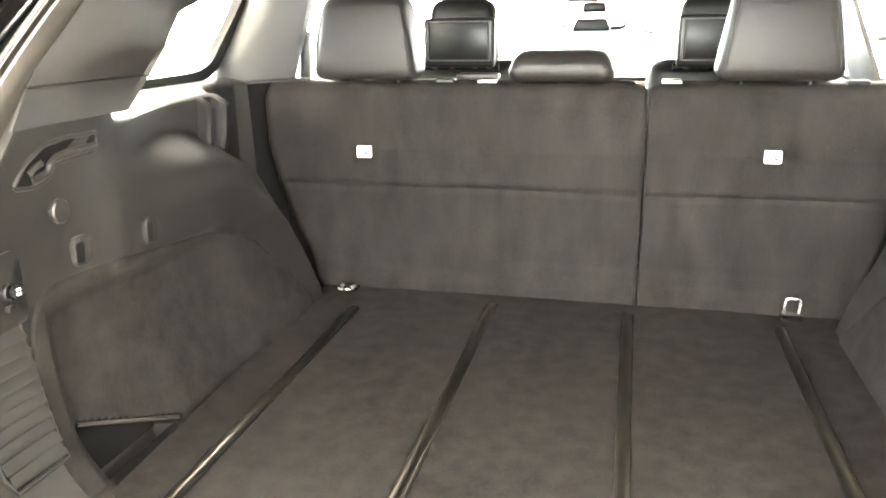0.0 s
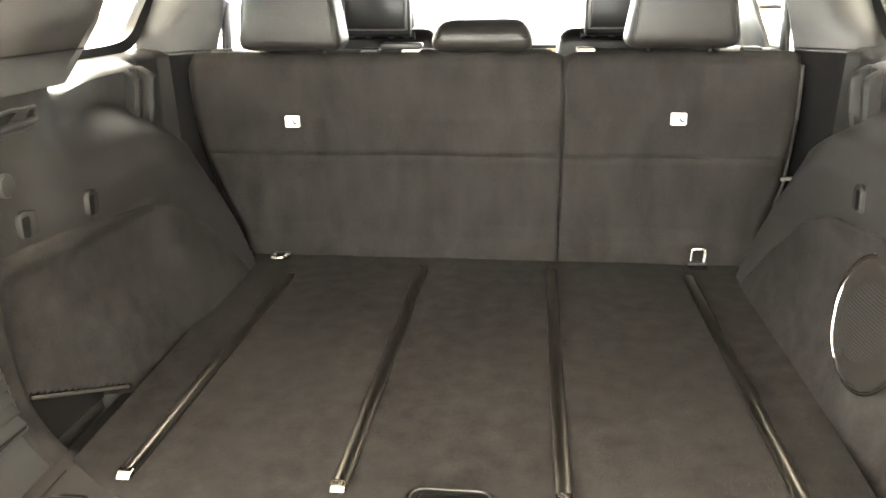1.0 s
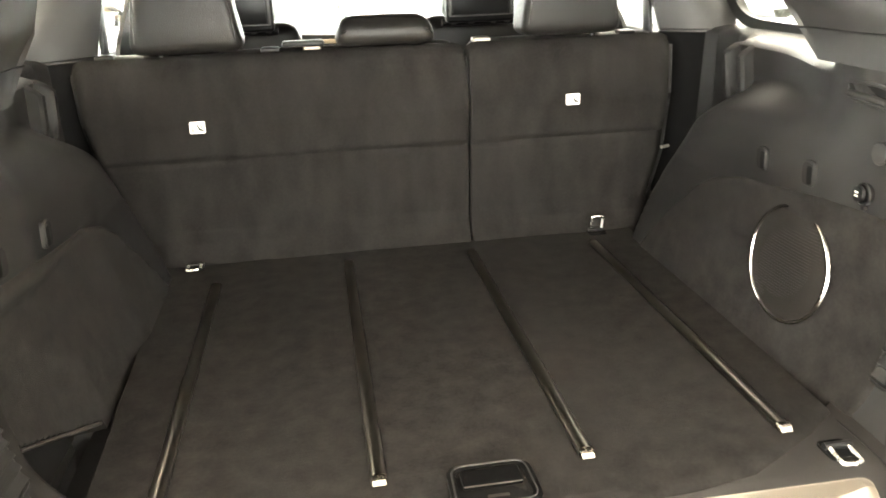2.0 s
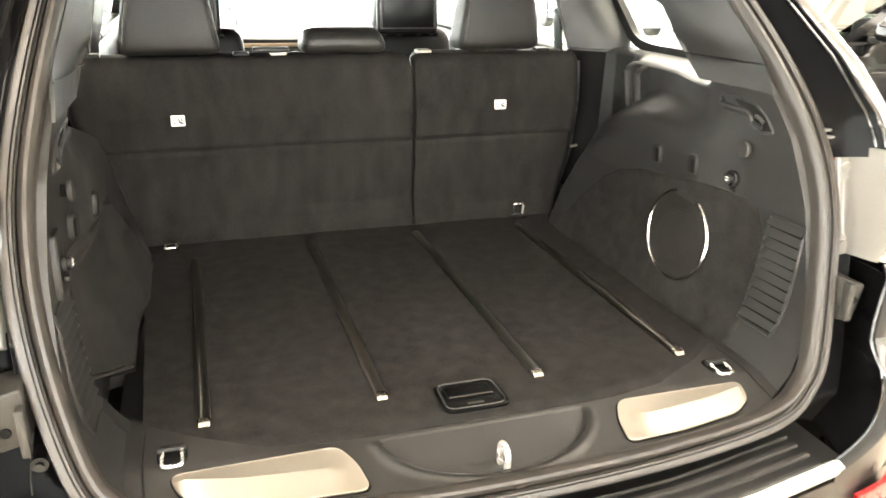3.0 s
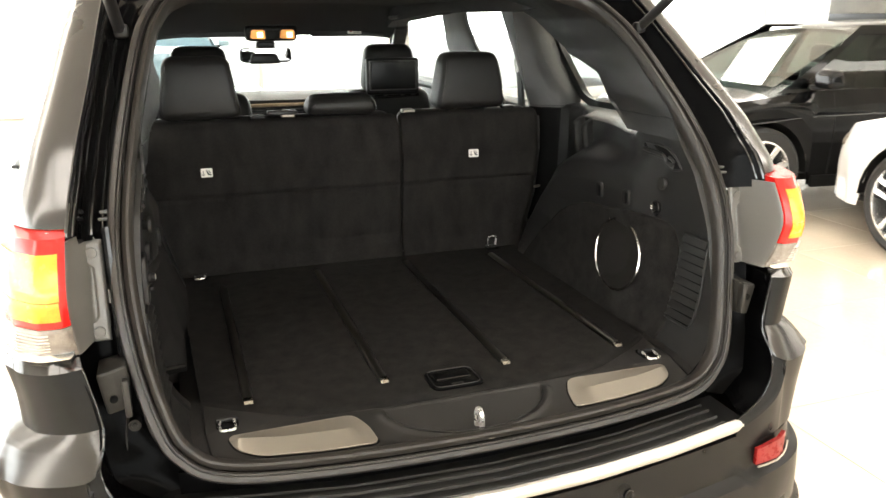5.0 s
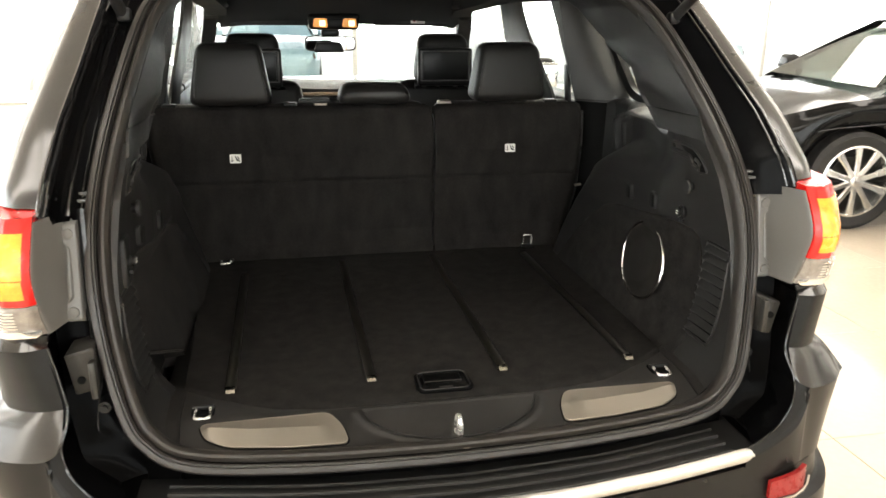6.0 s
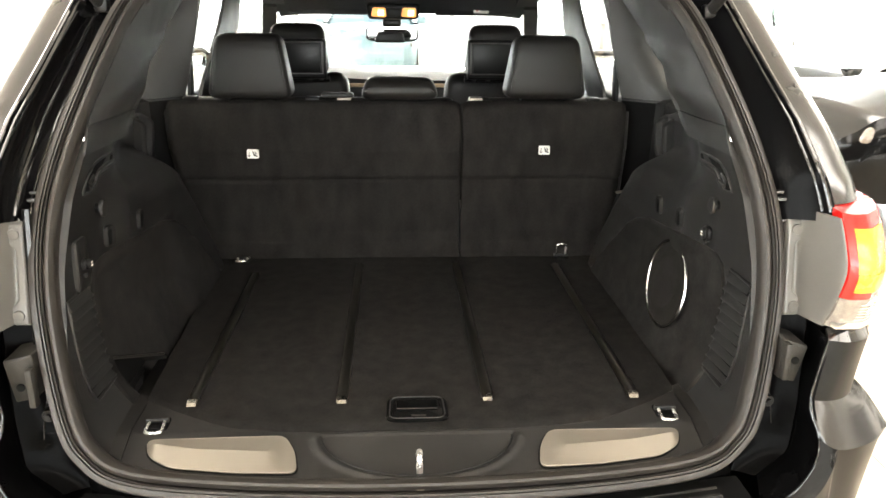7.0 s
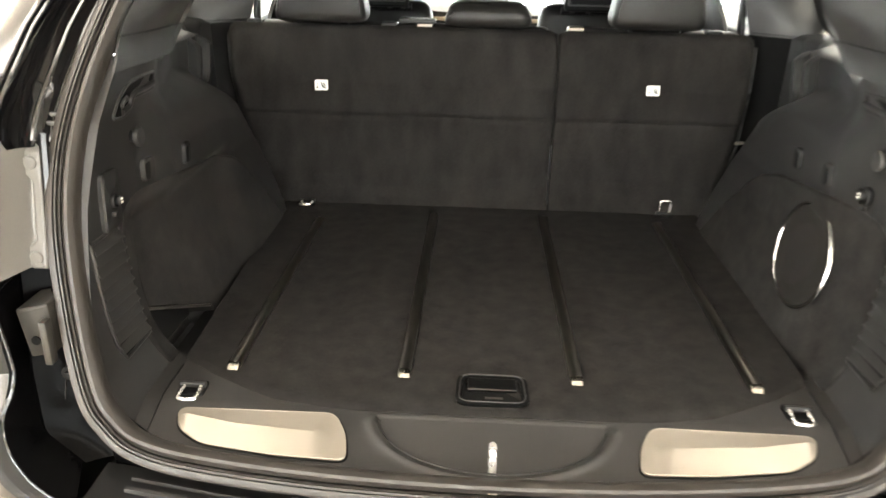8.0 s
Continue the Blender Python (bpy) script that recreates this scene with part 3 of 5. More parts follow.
for s in (1, -1):
    # jamb: the glossy black flange from the seal out to the body's edge
    def flange(a, b):
        z = lerp(1.225, 1.70, b)
        x0, y0 = seal_at(z)
        ox, oy = jamb_edge(z)
        x, y = lerp(x0 + 0.005, ox, a), lerp(y0 + 0.02, oy, a)
        if s < 0:
            y += 0.03 * math.sin(math.pi * a) - 0.02 * math.sin(math.pi * max(0, a - 0.72) / 0.28)
        else:
            y += 0.012 * math.sin(math.pi * a)
        return s * x, y, z + 0.02 * a * (1 - b)
    # Same paint on both sides; the right copy has its reflections damped.
    part("tailgate_jamb", grid(flange, 24, 30, 0.006, (0, 1, 0)), JAMB if s < 0 else SHADEJAMB, suv, "glossy black flange beside the opening")
    # thin bright crease along the jamb
    for a, r in ((0.86, 0.0035), (0.965, 0.0045)):
        crease = [flange(a, 0.04 + 0.92 * k / 14) for k in range(15)]
        part("jamb_crease", tube([(x, y - 0.0015, z) for x, y, z in crease], r, 8), PAINT, suv, "glossy folded edge")
    # Added glossy ribs, left side only, imitating two streaks of reflected light.
    for a, r in ((0.34, 0.003), (0.56, 0.0045)) if s < 0 else ():
        fold = [flange(a, 0.02 + 0.9 * k / 16) for k in range(17)]
        part("jamb_streak", tube([(x, y - 0.001, z) for x, y, z in fold], r, 8), GLOSSEDGE, suv, "glossy rib imitating a reflection streak")
    if s < 0:
        part("jamb_flange", sweep([(s * table(z, [(1.0, 0.697), (1.1, 0.7), (1.25, 0.703)]), 0.096 + 0.2 * (z - 1.06), z) for z in np.linspace(1.02, 1.262, 12)], [(-0.006, -0.004), (0.006, -0.004), (0.006, 0.003), (0.0, 0.006), (-0.006, 0.003)], (0, -1, 0)), GLOSSEDGE, suv, "glossy strip between the seal and the lamp mount")
    for k, (x, z, w) in enumerate(((0.712, 1.268, 0.03), (0.706, 1.28, 0.02), (0.722, 1.288, 0.012))):
        part("seam_clip", box(s * x, flange(0.3, (z - 1.225) / 0.475)[1] - 0.006, z, w, 0.012, 0.006, 0.002), BEZEL, suv, "small seam clip on the jamb")
    # body edge outside the jamb, running forward as the quarter panel
    def quarter(a, b):
        z = lerp(1.274, 1.72, b)
        ox, oy = jamb_edge(z)
        px = table(z, [(1.25, 0.866), (1.3, 0.853), (1.4, 0.825), (1.5, 0.797), (1.6, 0.773), (1.72, 0.74)])
        py = table(z, [(1.25, 0.165), (1.3, 0.175), (1.4, 0.255), (1.5, 0.37), (1.6, 0.495), (1.72, 0.65)])
        if a < 0.5:
            f = a / 0.5
            x, y = lerp(ox, px, f), lerp(oy, py, f)
            bulge = 0.018 * math.sin(math.pi * f)
            return s * (x + 0.55 * bulge), y - 0.8 * bulge, z
        f = (a - 0.5) / 0.5
        end = table(z, [(1.27, 0.75), (1.36, 0.55), (1.5, 0.62), (1.72, 0.8)])
        return s * (px + 0.045 * math.sin(f * math.pi / 2)), lerp(py, max(end, py + 0.06), f), z
    part("quarter_panel", grid(quarter, 30, 26, 0.004, (-s, 0, 0)), QUARTERPAINT, suv)

    # lamp mount with its two bolts
    def lamp_in(z):
        return table(z, [(1.03, 0.763), (1.052, 0.765), (1.125, 0.767), (1.272, 0.761)])

    def lamp_back(z):
        """How far the lamp's inner edge bellies rearwards."""
        return table(z, [(1.03, -0.008), (1.055, -0.012), (1.09, -0.036), (1.125, -0.056), (1.165, -0.075), (1.19, -0.077), (1.23, -0.065), (1.274, -0.046)])

    def mount_face(a, b):
        z0 = table(a, [(0, 1.068), (0.1, 1.052), (0.35, 1.05), (0.6, 1.05), (1, 1.048)])
        z = lerp(z0, 1.262 - 0.012 * (1 - a), b)
        x = lerp(0.714, lamp_in(z) + 0.002, a)
        y = lerp(0.116 + 0.19 * (z - 1.06), 0.064 + 0.16 * (z - 1.05) + lamp_back(z), ss(0.4, 1.0, a) ** 1.2) + 0.012 * ss(0.08, 0, a)
        return s * x, y, z - 0.03 * (1 - a) ** 3 * b ** 3
    mount = part("lamp_mount", grid(mount_face, 30, 16, 0.006, (0, 1, 0)), GREYPAINT, suv, "grey lamp mounting panel")
    def mount_band(a, b):
        z = lerp(1.046, 1.237, b)
        w = 0.021 + 0.019 * (math.exp(-((z - 1.066) / 0.021) ** 4) + math.exp(-((z - 1.214) / 0.021) ** 4))
        e = min(a, 1 - a) * w
        return s * (0.7135 + a * w), 0.1165 + 0.19 * (z - 1.06) - 0.008 * math.sqrt(min(1, max(0, e) / 0.005)) * math.sqrt(min(1, min(b, 1 - b) * 0.19 / 0.006)), z
    part("flange_band", grid(mount_band, 14, 50), GREYPAINT, mount, "raised flange with two bolt lobes")
    for z in (1.214, 1.066):
        y = 0.1165 + 0.19 * (z - 1.06) - 0.0075
        part("bolt", loft([[(s * 0.733 + r * math.cos(q), y - h, z + r * math.sin(q)) for q in np.linspace(0, 2 * math.pi, 24, endpoint=False)] for r, h in ((0.0108, -0.003), (0.0108, 0.0018), (0.0098, 0.0032), (0.006, 0.0038), (0.001, 0.004))]), GREYPAINT, mount)

    # tail lamp: a solid that wraps round the corner
    def lamp_point(a, z, off=0.0):
        f = (z - 1.05) / 0.22
        pts = [(0.0, lamp_in(z) + 0.02 * f, 0.06), (0.06, lamp_in(z) + 0.012 + 0.02 * f, 0.049), (0.3, 0.824, 0.047), (0.5, 0.866, 0.073), (0.66, 0.896, 0.125), (0.8, 0.911, 0.21), (1.0, 0.926, 0.36)]
        x, y = table(a, [(p[0], p[1]) for p in pts]), table(a, [(p[0], p[2]) for p in pts])
        return Vector((s * (x - 0.02 * f + 0.4 * off), y + 0.035 * f - off + lamp_back(z) * (1 - ss(0.1, 1.1, a)), z))

    def lamp_solid(z0, z1):
        rings = []
        for k in range(9):
            z = lerp(z0, z1, k / 8)
            rings.append([lamp_point(q / 30, z, 0.002 * math.sin(math.pi * k / 8)) for q in range(31)] + [Vector((s * 0.86, 0.34, z)), Vector((s * 0.79, 0.2, z)), Vector((s * (lamp_in(z) + 0.004), 0.1, z))])
        return loft(rings)

    lamp = part("tail_lamp", lamp_solid(1.12, 1.272), REDLENS, suv, "red and amber tail lamp")

    def amber(z0, z1, a0, a1):
        return grid(lambda a, b: lamp_point(lerp(a0, a1, a), lerp(z0, z1, b), 0.005), 16, 8, 0.006, (-s, 1, 0))

    part("amber_lens", amber(1.174, 1.25, 0.045, 0.84), AMBERLENS, lamp)
    part("amber_lens", amber(1.136, 1.1725, 0.05, 0.84), AMBERLENS, lamp)
    for k in range(7):
        part("lens_rib", amber(1.181 + 0.0082 * k, 1.184 + 0.0082 * k, 0.3, 0.48), AMBERLENS, lamp)
    rl = part("reverse_lamp", lamp_solid(1.052, 1.1185), CLEARLENS, suv, "clear reversing lamp with a chrome lower edge")
    for k in range(6):
        part("lens_rib", amber(1.072 + 0.007 * k, 1.074 + 0.007 * k, 0.2, 0.5), CHROME, rl)

    part("lamp_edge", grid(lambda a, b: lamp_point(lerp(0.02, 1, a), lerp(1.05, 1.064, b), 0.004), 20, 2, 0.02, (-s, 1, 0)), CHROME, rl, "thin chrome edge")
    # channel below the mount, down to the step
    def channel(a, b):
        z = lerp(0.735, 1.06, b)
        x0, y0 = seal_at(max(z, 0.803))
        ox = table(z, [(0.73, 0.66), (0.78, 0.735), (0.87, 0.757), (0.93, 0.765), (1.06, 0.775)])
        return s * lerp(x0 + 0.0, ox, a), lerp(y0 + 0.03, table(z, [(0.73, 0.03), (0.9, 0.09), (1.06, 0.13)]), a) + 0.03 * math.sin(math.pi * a), z
    part("jamb_channel", grid(channel, 28, 32, 0.006, (0, 1, 0)), WELL, suv)
    part("jamb_seam", tube([(s * (0.70 + 0.01 * math.sin(k / 3)), 0.072 + 0.003 * k - 0.022 * (1 - k / 10) ** 2, 0.755 + 0.0165 * k) for k in range(11)], 0.0015, 6), STEEL, suv)
    hole_z = 0.981 if s > 0 else 0.954
    br = part("bump_stop_bracket", prism(rounded([(0.69, 1.026), (0.741, 1.010), (0.724, 0.934), (0.688, 0.944)] if s > 0 else [(-0.69, 1.019), (-0.744, 1.006), (-0.732, 0.922), (-0.69, 0.932)], 0.006), "y", 0.045, 0.12, 0.004), STEEL, suv, "grey steel bracket with a hole")
    # No opening is cut: a matte black disc gives the hole's inner shade.
    part("hole", rod((s * 0.718, 0.05, hole_z), (s * 0.718, 0.0425, hole_z), 0.0075), MATTEBLACK, br)
    part("bracket_flange", box(s * 0.694, 0.036, hole_z + 0.004, 0.012, 0.02, 0.075, 0.003), STEEL, br)
    cl = part("plug", rod((s * 0.69, 0.1, 0.882), (s * 0.69, 0.066, 0.882), 0.012), BLACKTRIM, suv, "black rubber plug")
    part("plug_head", rod((s * 0.69, 0.07, 0.882), (s * 0.69, 0.06, 0.882), 0.006), BLACKTRIM, cl)

    # bumper corner: chamfer under the lamp, waisted upper face, ledge, lip beside the step, lower face
    band_top = [(0.764, 0.038, 1.051), (0.80, 0.034, 1.049), (0.845, 0.062, 1.044), (0.886, 0.112, 1.038), (0.908, 0.2, 1.038), (0.918, 0.6, 1.038)]
    band_low = [(0.760, 0.017, 1.035), (0.80, 0.014, 1.032), (0.845, 0.040, 1.026), (0.882, 0.088, 1.022), (0.915, 0.19, 1.022), (0.928, 0.6, 1.022)]
    waist = [(0.746, 0.010, 0.97), (0.79, 0.012, 0.968), (0.838, 0.042, 0.96), (0.876, 0.094, 0.955), (0.905, 0.2, 0.955), (0.92, 0.6, 0.955)]
    foot = [(0.738, 0.004, 0.918), (0.78, 0.010, 0.912), (0.832, 0.044, 0.902), (0.875, 0.1, 0.892), (0.902, 0.2, 0.89), (0.918, 0.6, 0.89)]
    swell = [(0.740, -0.010, 0.888), (0.784, -0.010, 0.887), (0.846, 0.024, 0.878), (0.905, 0.084, 0.87), (0.938, 0.19, 0.868), (0.95, 0.6, 0.87)]
    crest = [(0.749, -0.027, 0.854), (0.772, -0.052, 0.845), (0.85, -0.018, 0.833), (0.914, 0.036, 0.828), (0.958, 0.13, 0.825), (0.972, 0.6, 0.83)]
    lip_in = [(0.749, -0.027, 0.854), (0.738, -0.047, 0.815), (0.703, -0.066, 0.776), (0.66, -0.079, 0.752), (0.612, -0.088, 0.733)]
    lip_mid = [(0.764, -0.043, 0.851), (0.756, -0.056, 0.815), (0.721, -0.074, 0.773), (0.668, -0.088, 0.746), (0.609, -0.096, 0.726)]
    lip_out = [(0.772, -0.052, 0.845), (0.766, -0.059, 0.81), (0.735, -0.075, 0.765), (0.675, -0.09, 0.735), (0.606, -0.1, 0.712)]
    top_row = lip_out[:0:-1] + crest[1:]
    low_row = [(0.60, -0.1035, 0.66), (0.672, -0.088, 0.66), (0.73, -0.071, 0.66), (0.765, -0.058, 0.66), (0.785, -0.047, 0.66), (0.848, -0.01, 0.66), (0.9, 0.062, 0.66), (0.94, 0.2, 0.66), (0.95, 0.6, 0.66)]

    def between(rows):
        curves = [smooth_path(r, 6) for r in rows]
        n = len(curves[0]) - 1

        def fn(a, b):
            i = min(n, round(a * n))
            k = b * (len(rows) - 1)
            j = min(len(rows) - 2, int(k))
            p = curves[j][i].lerp(curves[j + 1][i], k - j)
            return s * p.x, p.y, p.z
        return grid(fn, n, 6 * (len(rows) - 1), 0.006, (-0.5 * s, 1, -0.2))

    def rounded_rows(rows, n):
        """More rows along smooth curves through the given ones."""
        cols = [smooth_path([r[k] for r in rows], n) for k in range(len(rows[0]))]
        return [[tuple(c[i]) for c in cols] for i in range(len(cols[0]))]

    corner = part("bumper_corner", between([low_row, top_row]), BUMPER, suv)
    part("ledge", between(rounded_rows([foot, swell, crest], 4)), LEDGE, corner, "glossy ledge")
    part("step_lip", between(rounded_rows([lip_out, lip_mid, lip_in], 3)), UPPERFACE, corner, "rounded lip beside the step")
    part("upper_face", between(rounded_rows([foot, waist, band_low], 3)), UPPERFACE, corner)
    part("top_band", between([band_low, band_top]), GLOSSEDGE, corner, "glossy chamfer under the lamp")

    inner_edge = lip_in[::-1] + [swell[0], foot[0], waist[0], band_low[0]]
    def lip_at(z):
        return table(z, [(p[2], p[0]) for p in inner_edge]), table(z, [(p[2], p[1]) for p in inner_edge])
    def jamb_wall(a, b):
        z = lerp(0.738, 1.034, b)
        c, (lx, ly) = channel(1, (z - 0.735) / 0.325), lip_at(z)
        return s * lerp(abs(c[0]) + 0.004, lx + 0.002, a), lerp(c[1] + 0.01, ly, a), z
    part("jamb_wall", grid(jamb_wall, 6, 24, 0.004, (s, 0, 0)), WELL, suv)
    part("edge_fold", tube([(s * p.x, p.y + 0.001, p.z) for p in smooth_path(inner_edge, 6)], 0.0022, 6), GLOSSEDGE, corner)

# bumper: face, step pad, chrome strip
PLAN = [(0.0, -0.17), (0.2, -0.162), (0.4, -0.137), (0.6, -0.103), (0.745, -0.067), (0.842, -0.01), (0.907, 0.09), (0.936, 0.22), (0.945, 0.6)]
plan = smooth_path([(-x, y, 0) for x, y in PLAN[:0:-1]] + [(x, y, 0) for x, y in PLAN], 4)


def face(a, b):
    p = plan[min(len(plan) - 1, round(a * (len(plan) - 1)))]
    z = lerp(0.30, lerp(0.70, 0.661, ss(0.626, 0.64, abs(p.x))), b)
    k = 0.012 * math.sin(math.pi * b) - 0.08 * ss(0.35, 0.0, b) + 0.02 * ss(0.42, 0.35, b) + 0.026 * min(1, max(0, (0.6 - z) / 0.018))
    n = Vector((p.x, p.y - 0.5, 0)).normalized()
    return p.x + n.x * k, p.y + n.y * k, z


bump = part("rear_bumper", grid(face, len(plan) - 1, 64, 0.008, (0, 1, 0)), BUMPER, suv, "dark painted rear bumper")
for s in (1, -1):
    part("reflector", grid(lambda a, b: (s * lerp(0.672, 0.778, a), table(lerp(0.672, 0.778, a), [(0.6, -0.103), (0.745, -0.067), (0.80, -0.036)]) - 0.019 - 0.009 * a + 0.003 * (2 * a - 1) ** 4, lerp(0.61, 0.652, b) + 0.014 * a * b), 14, 4, 0.01, (0, 1, 0)), REFLECTOR, bump, "red reflector")
    part("reflector_bezel", tube([(s * x, table(x, [(0.6, -0.103), (0.745, -0.067), (0.80, -0.036)]) - 0.022 - 0.009 * (x - 0.672) / 0.106, z) for x, z in ((0.674, 0.607), (0.7, 0.605), (0.74, 0.606), (0.77, 0.609), (0.782, 0.618), (0.785, 0.64))], 0.0025, 8), SATIN, bump, "thin bright edge below the reflector")
    for x, y, z in ((0.283, -0.152, 0.652), (0.728, -0.064, 0.688)):
        n = Vector((s * 0.15 if x < 0.5 else s * 0.4, -1, 0)).normalized()
        c = Vector((s * x, y, z)) + n * 0.0082
        u = Vector((-n.y, n.x, 0))
        ps = part("parking_sensor", rod(c - n * 0.012, c, 0.0098), BUMPER, bump, "round parking sensor")
        part("sensor_ring", tube([c + (u * math.cos(k * math.pi / 12) + Vector((0, 0, math.sin(k * math.pi / 12)))) * 0.0112 for k in range(24)], 0.0014, 6, closed=True, up=tuple(n)), BLACKTRIM, ps)
    part("lower_skirt", grid(lambda a, b: (s * lerp(0.1, 0.9, a), table(lerp(0.1, 0.9, a), [(0.1, -0.15), (0.6, -0.07), (0.9, 0.09)]) + 0.06 * (1 - b) - 0.03, lerp(0.3, 0.49, b)), 12, 4, 0.01, (0, 1, 0)), BLACKTRIM, bump)


def edge_y(x):
    return table(abs(x), [(0, -0.165), (0.2, -0.157), (0.4, -0.132), (0.62, -0.09)])


def inner_y(x):
    return table(abs(x), [(0, -0.038), (0.3, -0.022), (0.62, 0.037)])


pad = part("step_pad", grid(lambda a, b: (lerp(-0.632, 0.632, a), lerp(edge_y(lerp(-0.632, 0.632, a)), inner_y(lerp(-0.632, 0.632, a)), b), 0.733), 40, 6, 0.01, (0, 0, -1)), BLACKTRIM, suv, "black ribbed step pad on the bumper")
for f, w in ((0.075, 1), (0.31, 1), (0.55, 1), (0.75, 0.45)):
    part("rib", sweep([(x, lerp(edge_y(x), inner_y(x), f), 0.736) for x in np.linspace(-0.574, 0.574, 29)], [(-0.0055 * w, -0.002), (0.0055 * w, -0.002), (0.004 * w, 0.0035), (-0.004 * w, 0.0035)], (0, 0, 1)), SILLPLASTIC, pad)
STRIP_PROFILE = [(-0.003, -0.026), (0.012, -0.026), (0.012, -0.001), (0.006, 0.0015), (0.0, -0.001), (-0.0035, -0.008), (-0.005, -0.016), (-0.0045, -0.023)]
rings = []
for x in list(np.linspace(-0.637, -0.6, 8)) + list(np.linspace(-0.58, 0.58, 27)) + list(np.linspace(0.6, 0.637, 8)):
    k = math.sqrt(min(1, max(0.02, (0.638 - abs(x)) / 0.03)))
    rings.append([(x, edge_y(x) - 0.004 + sy * k, 0.7205 + (sz + 0.0145) * k) for sy, sz in STRIP_PROFILE])
part("chrome_strip", loft(rings), SILVERTRIM, suv, "bright satin silver strip along the step edge")
part("sill_face", grid(lambda a, b: (lerp(-0.62, 0.62, a), lerp(inner_y(lerp(-0.62, 0.62, a)) + 0.004, table(abs(lerp(-0.62, 0.62, a)), [(0, -0.05), (0.45, -0.015), (0.62, 0.03)]), b), lerp(0.72, 0.785, b)), 24, 3, 0.006, (0, 1, 0)), WELL, suv)

# outer sides, doors, roof, hood
for s in (1, -1):
    part("body_side", grid(lambda a, b: (s * table(b, [(0, 0.90), (0.35, 0.945), (0.7, 0.945), (0.9, 0.925), (1, 0.90)]) * table(a, [(0, 1), (0.8, 1), (0.95, 0.95), (1, 0.85)]), lerp(0.55, 4.45, a), lerp(0.42 if not (0.06 < a < 0.19 or 0.8 < a < 0.93) else 0.42 + 0.42 * math.sin(math.pi * ((a - 0.06) / 0.13 if a < 0.5 else (a - 0.8) / 0.13)), table(a, [(0, 1.26), (0.7, 1.23), (1, 0.9)]), b)), 70, 10, 0.02, (-s, 0, 0)), PAINT, suv)
    part("roof_rail", tube([(s * 0.68, 0.72, 1.70), (s * 0.69, 1.5, 1.745), (s * 0.69, 2.5, 1.72), (s * 0.66, 2.95, 1.62), (s * 0.74, 3.3, 1.42), (s * 0.80, 3.62, 1.22)], 0.035, 8), PAINT, suv)
    m = part("door_mirror", cushion(s * 1.06 - 0.12, s * 1.06 + 0.12, 2.72, 2.86, 1.2, 1.38, 0.05, (0.02, 0.01)), PAINT, suv)
    part("mirror_glass", box(s * 1.06, 2.716, 1.29, 0.19, 0.008, 0.13, 0.003), MIRROR, m)
    part("mirror_arm", box(s * 0.92, 2.8, 1.22, 0.12, 0.06, 0.04, 0.01), PAINT, m)
part("roof_panel", grid(lambda a, b: (lerp(-0.68, 0.68, a), lerp(0.66, 2.95, b), 1.735 + 0.025 * (1 - (2 * a - 1) ** 2) + 0.02 * math.sin(math.pi * b) - 0.12 * ss(0.8, 1, b)), 12, 16, 0.012, (0, 0, -1)), PAINT, suv)
part("hood", grid(lambda a, b: (lerp(-0.84, 0.84, a) * table(b, [(0, 1), (0.8, 0.97), (1, 0.85)]), lerp(3.62, 4.5, b), 1.18 - 0.02 * b - 0.1 * ss(0.86, 1, b) - 0.05 * (2 * a - 1) ** 4), 16, 10, 0.012, (0, 0, -1)), PAINT, suv)
part("nose", box(0, 4.5, 0.75, 1.5, 0.12, 0.6, 0.05), BLACKTRIM, suv)
part("underbody", box(0, 2.2, 0.45, 1.7, 4.2, 0.2, 0.03), BLACKTRIM, suv)
for wy in (0.95, 3.87):
    for s in (1, -1):
        wheel(s * 0.82, wy, GROUND + 0.38, 0.38, 0.26, (s, 0, 0), 5, ALLOY, suv)

# tailgate, raised overhead on its two struts
gate = part("tailgate", grid(lambda a, b: (lerp(-0.66, 0.66, a) * (1 - 0.06 * b), lerp(0.62, -0.42, b), 1.79 + 0.3 * b + 0.03 * math.sin(math.pi * a)), 12, 12, 0.05, (0, 0, 1)), PAINT, suv, "raised tailgate with dark inner trim")
part("inner_trim", grid(lambda a, b: (lerp(-0.58, 0.58, a), lerp(0.52, -0.36, b), 1.757 + 0.3 * (0.1 + 0.84 * b)), 8, 8, 0.01, (0, 0, 1)), PLASTIC, gate)
for s in (1, -1):
    st = part("gas_strut", rod((s * 0.655, 0.49, 1.612), (s * 0.70, -0.02, 1.94), 0.0125), PLASTIC, suv, "dark gas strut of the tailgate")
    part("strut_end", add(box(s * 0.652, 0.495, 1.608, 0.03, 0.03, 0.03, 0.008), rod((s * 0.655, 0.5, 1.60), (s * 0.69, 0.52, 1.60), 0.008)), BLACKTRIM, st)


# ---- cabin shell ----
REAR_SIDE = [(0.78, 0.56), (0.81, 0.59), (0.87, 0.632), (0.95, 0.645), (1.0, 0.648), (1.14, 0.652), (1.24, 0.645), (1.30, 0.638), (1.367, 0.626), (1.42, 0.615)]


